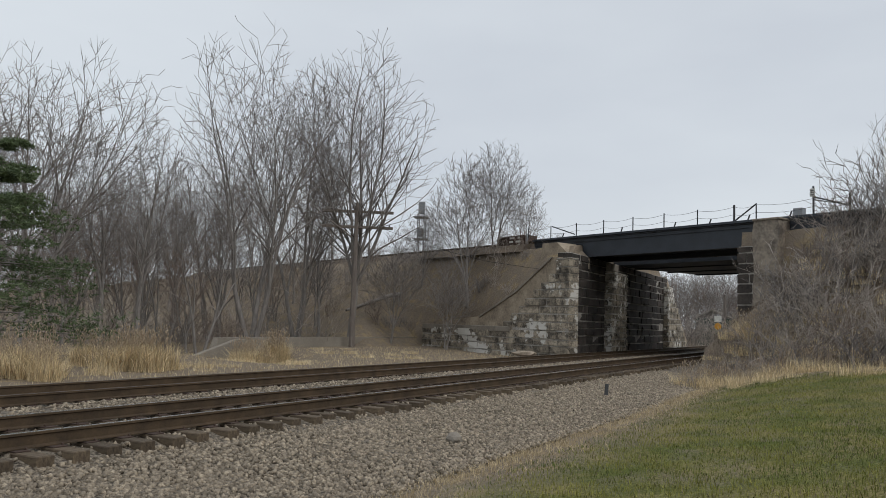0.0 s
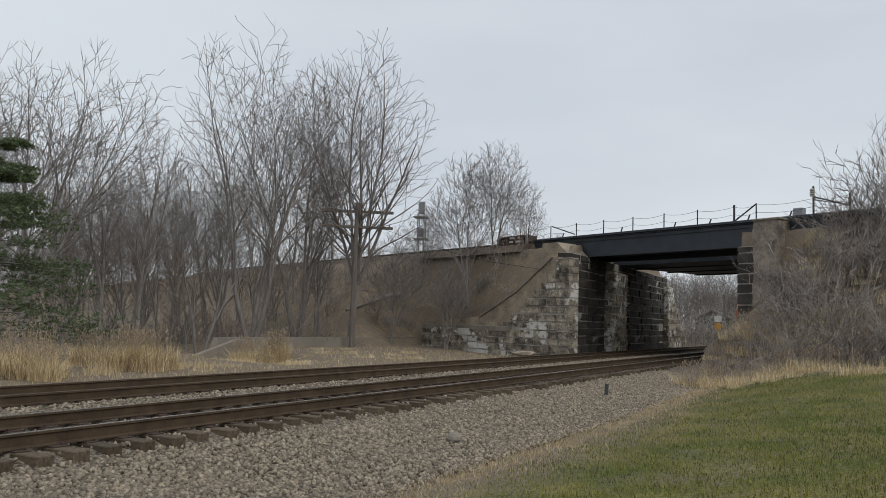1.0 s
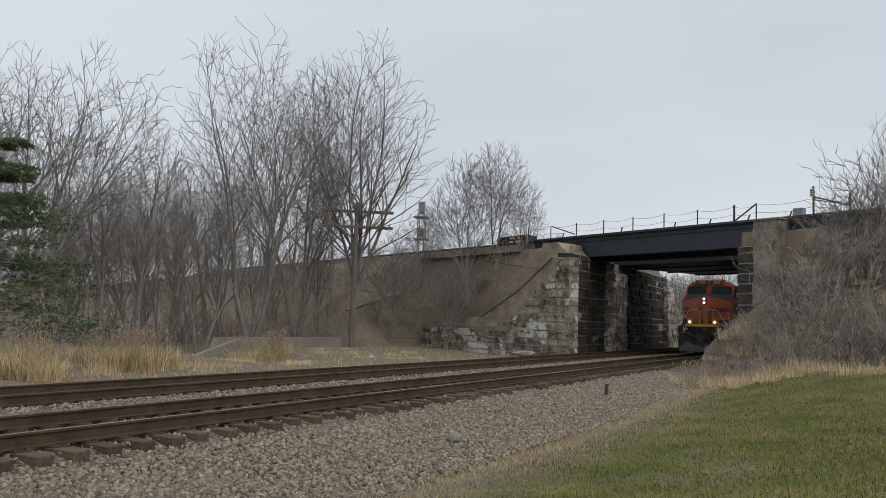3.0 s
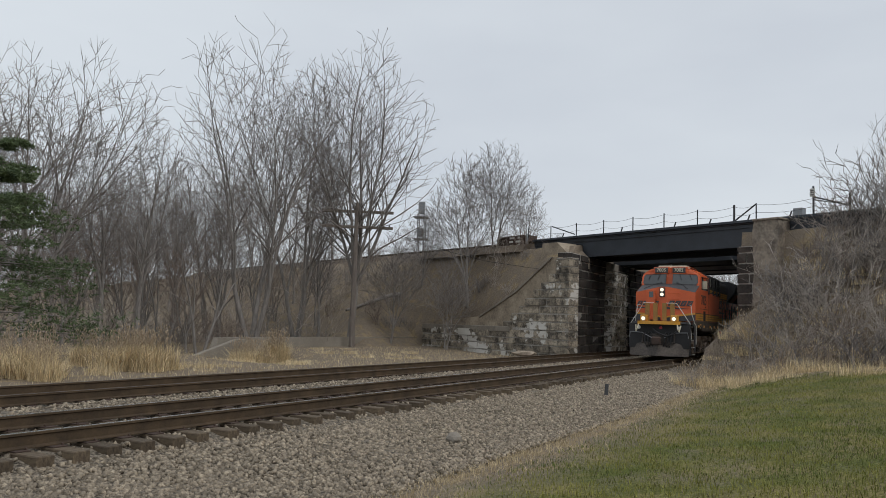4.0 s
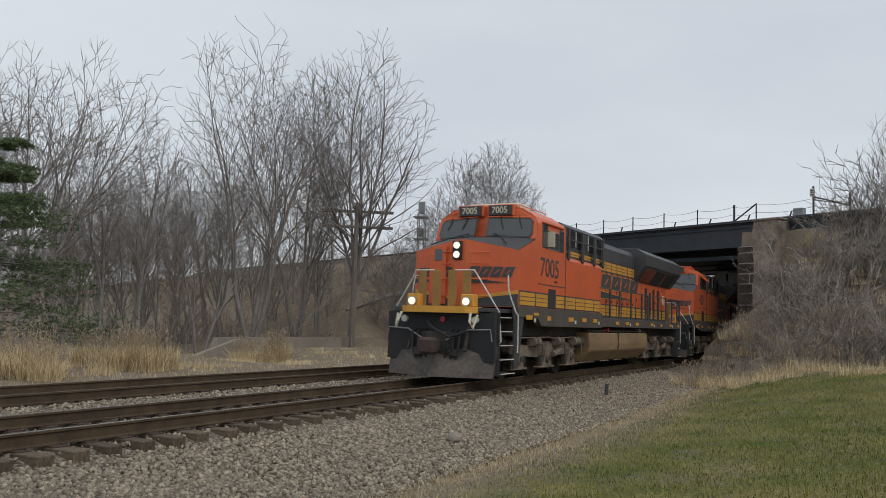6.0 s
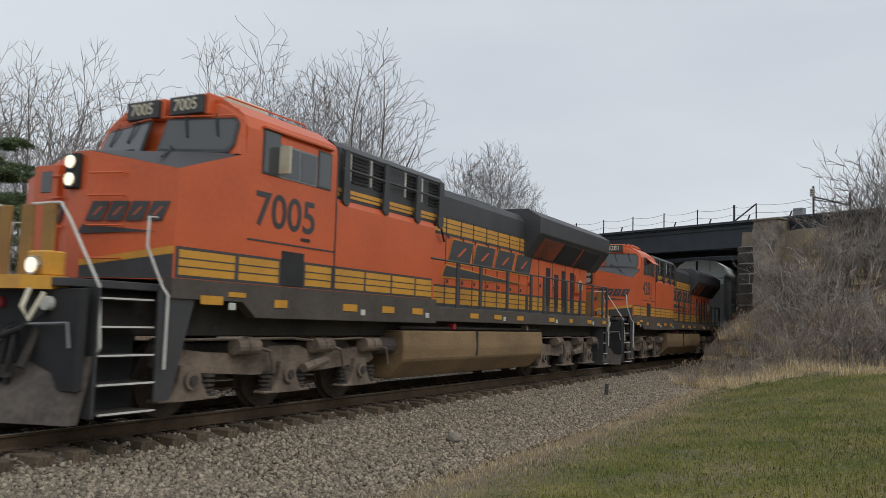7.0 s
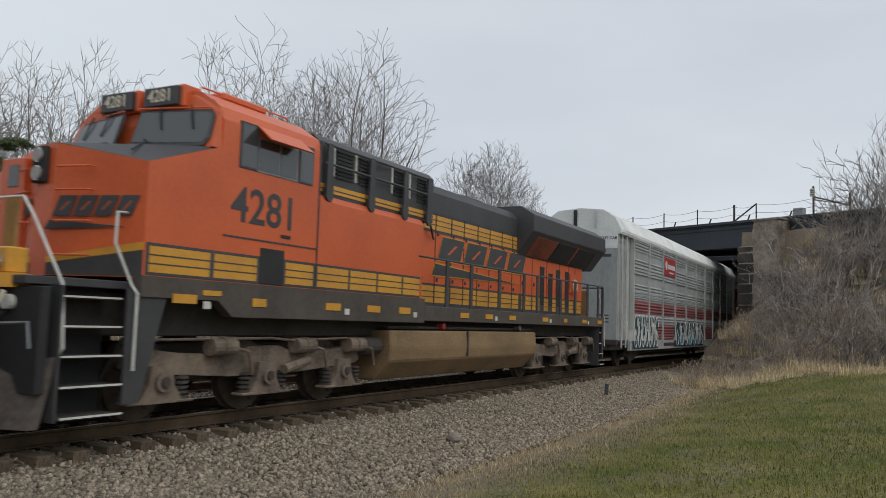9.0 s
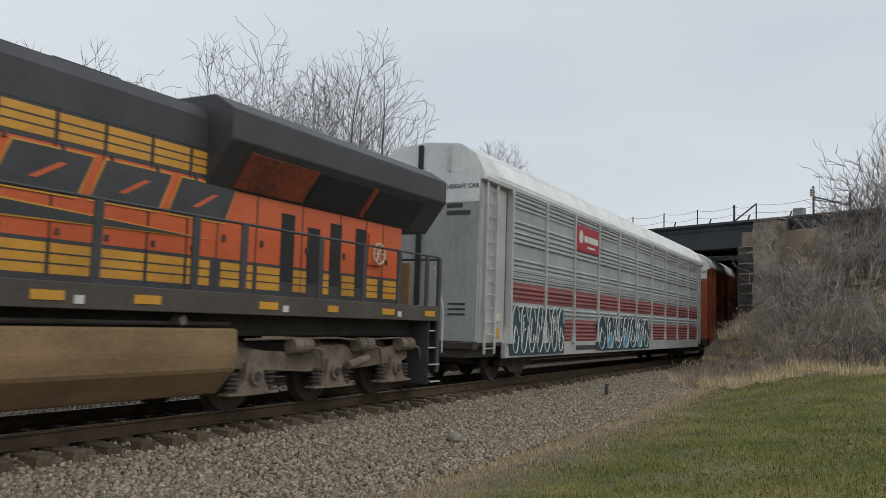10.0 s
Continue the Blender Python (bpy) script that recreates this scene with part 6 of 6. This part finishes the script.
def make_bush(seed, height, width, stems, material, label):
    """Arching stems from a few roots, each with side shoots."""
    r = random.Random(seed)
    segs = []
    for _ in range(stems):
        a = r.uniform(0, 6.283)
        p = Vector((r.gauss(0, width * 0.28), r.gauss(0, width * 0.28), -0.1))
        d = Vector((math.cos(a) * r.uniform(0.1, 0.7), math.sin(a) * r.uniform(0.1, 0.7), 1)).normalized()
        L = height * r.uniform(0.6, 1.15)
        rad = r.uniform(0.014, 0.025)
        for k in range(6):
            d = bend(r, d, 0.14, -0.05)
            q = p + d * L / 6
            segs.append((p, q, rad * (1 - k * 0.12), rad * (1 - (k + 1) * 0.12)))
            if k > 0:
                for _ in range(2 if r.random() < 0.6 else 1):
                    e = bend(r, d, 0.55, 0.12)
                    M = L * r.uniform(0.12, 0.32)
                    mid = q + e * M * 0.5
                    segs.append((q, mid, rad * 0.62, rad * 0.5))
                    segs.append((mid, mid + bend(r, e, 0.22, 0.06) * M * 0.5, rad * 0.5, 0.003))
                    if r.random() < 0.7:
                        segs.append((mid, mid + bend(r, e, 0.6, 0.1) * M * 0.45, rad * 0.45, 0.003))
            p = q
    v, f = bars(segs, 3)
    bu = empty("bush", label, "bush", "leafless bushes on the banks")
    raw("brush", v, f, material, bu, "", "stuff")
    return bu


BUSHES = [make_bush(1, 2.4, 1.7, 15, M_PALETWIG, "leafless grey-brown bush of arching stems"), make_bush(2, 2.0, 1.8, 16, M_REDTWIG, "leafless reddish bush of thin stems"),
          make_bush(3, 3.6, 1.2, 9, M_TWIG, "tall leafless thicket of upright stems"), make_bush(4, 1.5, 1.7, 18, M_TWIG, "low leafless tangle of twigs")]


def set_thing(ob, x, y, turn, s, first, sink=0.05):
    m = pose(x, y, ground_z(x, y) - sink, 0, 0, turn)
    o = ob if first else copy_thing(ob, m)
    o.matrix_basis = m
    o.scale = (s, s, s * R.uniform(0.85, 1.15))
    return o


used = set()


def scatter(kinds, n, area, smin, smax):
    k = 0
    while k < n:
        x, y = area()
        if x is None:
            continue
        b = R.choice(kinds)
        set_thing(b, x, y, R.uniform(0, 360), R.uniform(smin, smax), b.name not in used)
        used.add(b.name)
        k += 1


def south_bank():
    y = R.uniform(-12.0, -4.4)
    d = R.uniform(0.9, 11.5)
    x = on_line(y, d)
    if dist(x, y) < 1 or (y > -6.4 and x > 38.5) or y > -5.5:
        return None, None
    return x, y


def south_foot():
    x = R.uniform(29.0, 36.5)
    y = -3.6 - R.random() ** 1.3 * 4.8
    return x, y


def north_woods():
    b = R.uniform(31, 60)
    x, y = along(b, R.uniform(42, 60))
    return (x, y) if y > 24.5 or x < 28 else (None, None)


def north_slope():
    y = R.uniform(10, 40)
    d = R.uniform(-0.5, 9)
    x = on_line(y, d)
    if y < 22 and d > 3.4:
        return None, None
    return x, y


scatter([BUSHES[0], BUSHES[0], BUSHES[1], BUSHES[3], BUSHES[3]], 62, south_bank, 0.75, 1.2)
scatter([BUSHES[2]], 14, lambda: (lambda yy: (on_line(yy, 1.2 + R.uniform(0, 2.5)), yy))(R.uniform(-12.5, -7.6)), 0.8, 1.25)
scatter([BUSHES[0], BUSHES[3], BUSHES[1]], 40, south_foot, 0.3, 0.52)
scatter([BUSHES[0], BUSHES[0], BUSHES[1], BUSHES[3]], 40, north_woods, 0.8, 1.4)
scatter([BUSHES[0], BUSHES[2]], 30, lambda: along(R.uniform(7, 14.5), R.uniform(100, 135)), 1.2, 2.0)
scatter([BUSHES[0], BUSHES[1], BUSHES[3], BUSHES[3]], 52, north_slope, 0.5, 1.0)


# ---- dry grass and lawn ----
def blades(n, seed, place, h, w, tilt=0.35, droop=0.0):
    """Narrow pointed blades; place gives x, y, z of each root."""
    g = np.random.default_rng(seed)
    root = place(g, n)
    a = g.uniform(0, 2 * math.pi, n)
    hh = h * g.uniform(0.45, 1.1, n)
    lean = np.abs(g.normal(0, tilt, n)) * hh
    dx, dy = np.cos(a), np.sin(a)
    side = np.stack([-dy, dx, np.zeros(n)], 1) * (w * 0.5)
    mid = root + np.stack([dx * lean * 0.4, dy * lean * 0.4, hh * 0.6], 1)
    tip = root + np.stack([dx * lean, dy * lean, hh * (1 - droop)], 1)
    v = np.stack([root - side, root + side, mid + side * 0.8, tip, mid - side * 0.8], 1)
    f1 = np.array([(0, 1, 2), (0, 2, 4), (4, 2, 3)])
    return v.reshape(-1, 3), (f1[None] + 5 * np.arange(n)[:, None, None]).reshape(-1, 3)


def disc_place(rad):
    def place(g, n):
        a, q = g.uniform(0, 6.283, n), rad * np.sqrt(g.random(n))
        return np.stack([np.cos(a) * q, np.sin(a) * q, np.full(n, -0.05)], 1)
    return place


def make_clump(seed, n, rad, h, label, heads=True):
    cl = empty("grass_clump", label, "dry grass", "clumps of dry grass")
    v, f = blades(n, seed, disc_place(rad), h, 0.016, 0.62, 0.1)
    raw("grass", v, f, M_STRAW, cl, "", "stuff")
    if heads:
        g = np.random.default_rng(seed + 50)
        segs = []
        for k in range(n // 12):
            a, q = g.uniform(0, 6.28), rad * math.sqrt(g.random())
            p = Vector((math.cos(a) * q, math.sin(a) * q, 0))
            t = p + Vector((g.normal(0, 0.12), g.normal(0, 0.12), h * g.uniform(0.85, 1.35)))
            segs.append((p, t, 0.005, 0.004))
            e = t + Vector((g.normal(0, 0.05), g.normal(0, 0.05), 0.13))
            segs.append((t, (t + e) / 2, 0.006, 0.02))
            segs.append(((t + e) / 2, e, 0.02, 0.002))
        v, f = bars(segs, 3)
        raw("seed_fluff", v, f, M_STRAWHEAD, cl, "brown seed heads", "stuff")
    return cl


CLUMPS = [make_clump(1, 420, 0.5, 1.1, "tall clump of pale dry grass with seed heads"), make_clump(2, 200, 0.75, 0.7, "spreading clump of pale dry grass"), make_clump(3, 160, 0.6, 0.35, "low tuft of dry grass", False)]


def strip_place(x0, x1, y0, y1):
    return lambda: (R.uniform(x0, x1), R.uniform(y0, y1))


def around(x, y, sx, sy):
    return lambda: (R.gauss(x, sx), R.gauss(y, sy))


scatter([CLUMPS[0]], 12, around(15.6, 13.6, 1.0, 0.9), 0.7, 1.15)
scatter([CLUMPS[0]], 11, around(21.3, 14.0, 0.75, 0.5), 0.85, 1.2)
scatter([CLUMPS[0]], 5, around(19.6, 15.5, 1.4, 0.6), 0.7, 0.9)
scatter([CLUMPS[0]], 8, around(31.6, 18.0, 0.8, 0.4), 0.85, 1.15)
scatter([CLUMPS[0]], 6, around(34.4, 18.6, 0.7, 0.4), 0.85, 1.1)
scatter([CLUMPS[1], CLUMPS[2]], 20, strip_place(12, 24, 11.5, 16), 0.5, 0.8)
scatter([CLUMPS[2]], 40, strip_place(18, 44, 13, 21), 0.6, 1.1)
scatter([CLUMPS[1], CLUMPS[2], CLUMPS[2]], 85, south_foot, 0.5, 0.95)
scatter([CLUMPS[1], CLUMPS[2]], 90, lambda: (lambda yy: (R.uniform(24.5 - 0.35 * yy * 0.6, on_line(yy, 7.0)), yy))(R.uniform(-18, -5.5)), 0.4, 0.85)
scatter([CLUMPS[0]], 2, lambda: (35.6 + R.uniform(-0.4, 0.4), -4.9 + R.uniform(-0.25, 0.25)), 0.8, 1.0)
scatter([CLUMPS[2]], 30, south_bank, 0.9, 1.4)


def lawn_place(g, n):
    x = 5.0 + 23.0 * g.random(n) ** 1.4
    y = -5.0 - 5.5 * g.random(n) ** 0.8
    return np.array([(a, b, ground_z(a, b) - 0.005) for a, b in zip(x, y)])


def edge_place(g, n):
    x = 4 + 26 * g.random(n) ** 1.3
    y = -4.2 - np.abs(g.normal(0, 0.55, n))
    return np.array([(a, b, max(ground_z(a, b), bed_z(b) - 0.12) - 0.01) for a, b in zip(x, y)])


v, f = blades(56000, 5, lawn_place, 0.065, 0.008, 0.8)
raw("grass", v, f, M_GREEN, None, "short mown green lawn grass", "stuff")
v, f = blades(5000, 6, lawn_place, 0.06, 0.007, 0.9)
raw("dry_grass", v, f, M_LITTER, None, "dead brown blades in the lawn", "stuff")
v, f = blades(16000, 7, edge_place, 0.09, 0.007, 0.9)
raw("dry_grass", v, f, M_THATCH, None, "dry thatch along the ballast edge", "stuff")
v, f = blades(7000, 8, lambda g, n: np.array([(a, b, ground_z(a, b)) for a, b in zip(g.uniform(10, 50, n), g.uniform(7.4, 20, n))]), 0.16, 0.01, 0.8)
raw("dry_grass", v, f, M_STRAW, None, "thin dry grass beyond the far track", "stuff")


def litter_place(g, n):
    out = []
    for k in range(n):
        y = g.uniform(-20, -3.4)
        d = g.uniform(0.6, 12)
        x = on_line(y, d)
        out.append((x, y, ground_z(x, y)))
    return np.array(out)


v, f = blades(26000, 9, litter_place, 0.3, 0.012, 1.0)
raw("dry_grass", v, f, M_LITTER, None, "brown dead weeds on the bank", "stuff")


def make_pine(x, y, height):
    r = random.Random(3)
    pn = empty("pine_tree", "dark green pine with drooping layered boughs", "tree", "", pose(x, y, ground_z(x, y)))
    part("trunk", tb([(0, 0, -0.3), (0, 0, height * 0.6), (0, 0, height)], [0.22, 0.13, 0.02], 8), M_BARK, pn)
    boughs, needles, faces = [], [], []
    z = 0.7
    while z < height - 0.3:
        L = (height - z) * 0.55 + 0.6
        for k in range(6):
            a = r.uniform(0, 6.283)
            d = Vector((math.cos(a), math.sin(a), 0.12))
            p = Vector((0, 0, z + r.uniform(-0.35, 0.35)))
            LL = L * r.uniform(0.75, 1.1)
            for q in range(6):
                d = (d + Vector((0, 0, -0.07 if q < 3 else 0.04))).normalized()
                nq = p + d * LL / 6
                boughs.append((p, nq, 0.03 * (1 - q / 7), 0.03 * (1 - (q + 1) / 7)))
                if q > 0:
                    for _ in range(17):
                        s = Vector((r.gauss(0, 0.22), r.gauss(0, 0.22), r.gauss(-0.02, 0.1))) * (LL / 2.4)
                        c = nq + s
                        for _ in range(7):
                            t = Vector((r.gauss(0, 1), r.gauss(0, 1), r.gauss(0.35, 0.7))).normalized() * r.uniform(0.12, 0.22)
                            w = t.cross(Vector((r.gauss(0, 1), r.gauss(0, 1), r.gauss(0, 1)))).normalized() * 0.02
                            i = len(needles)
                            needles += [c - w, c + w, c + t]
                            faces.append((i, i + 1, i + 2))
                p = nq
        z += r.uniform(0.4, 0.6)
    v, f = bars(boughs, 4)
    raw("limb_work", v, f, M_BARK, pn, "", "stuff")
    raw("foliage", needles, faces, M_NEEDLE, pn, "dark green needles", "stuff")


make_pine(19.0, 19.3, 8.6)


def motions():
    for thing, x0 in MOVING:
        walk(thing, [(t, pose(x0 - SPEED * t, 0, 0)) for t in (0.0, 2.5, 5.0, 7.5, 10.0)])
    for axle, x, r in SPINNING:
        turn = math.degrees(SPEED / r)
        n = int(10.0 * turn / 75) + 1
        walk(axle, [(10.0 * k / n, pose(x, 0, r, 0, -turn * 10.0 * k / n, 0)) for k in range(n + 1)])


motions()
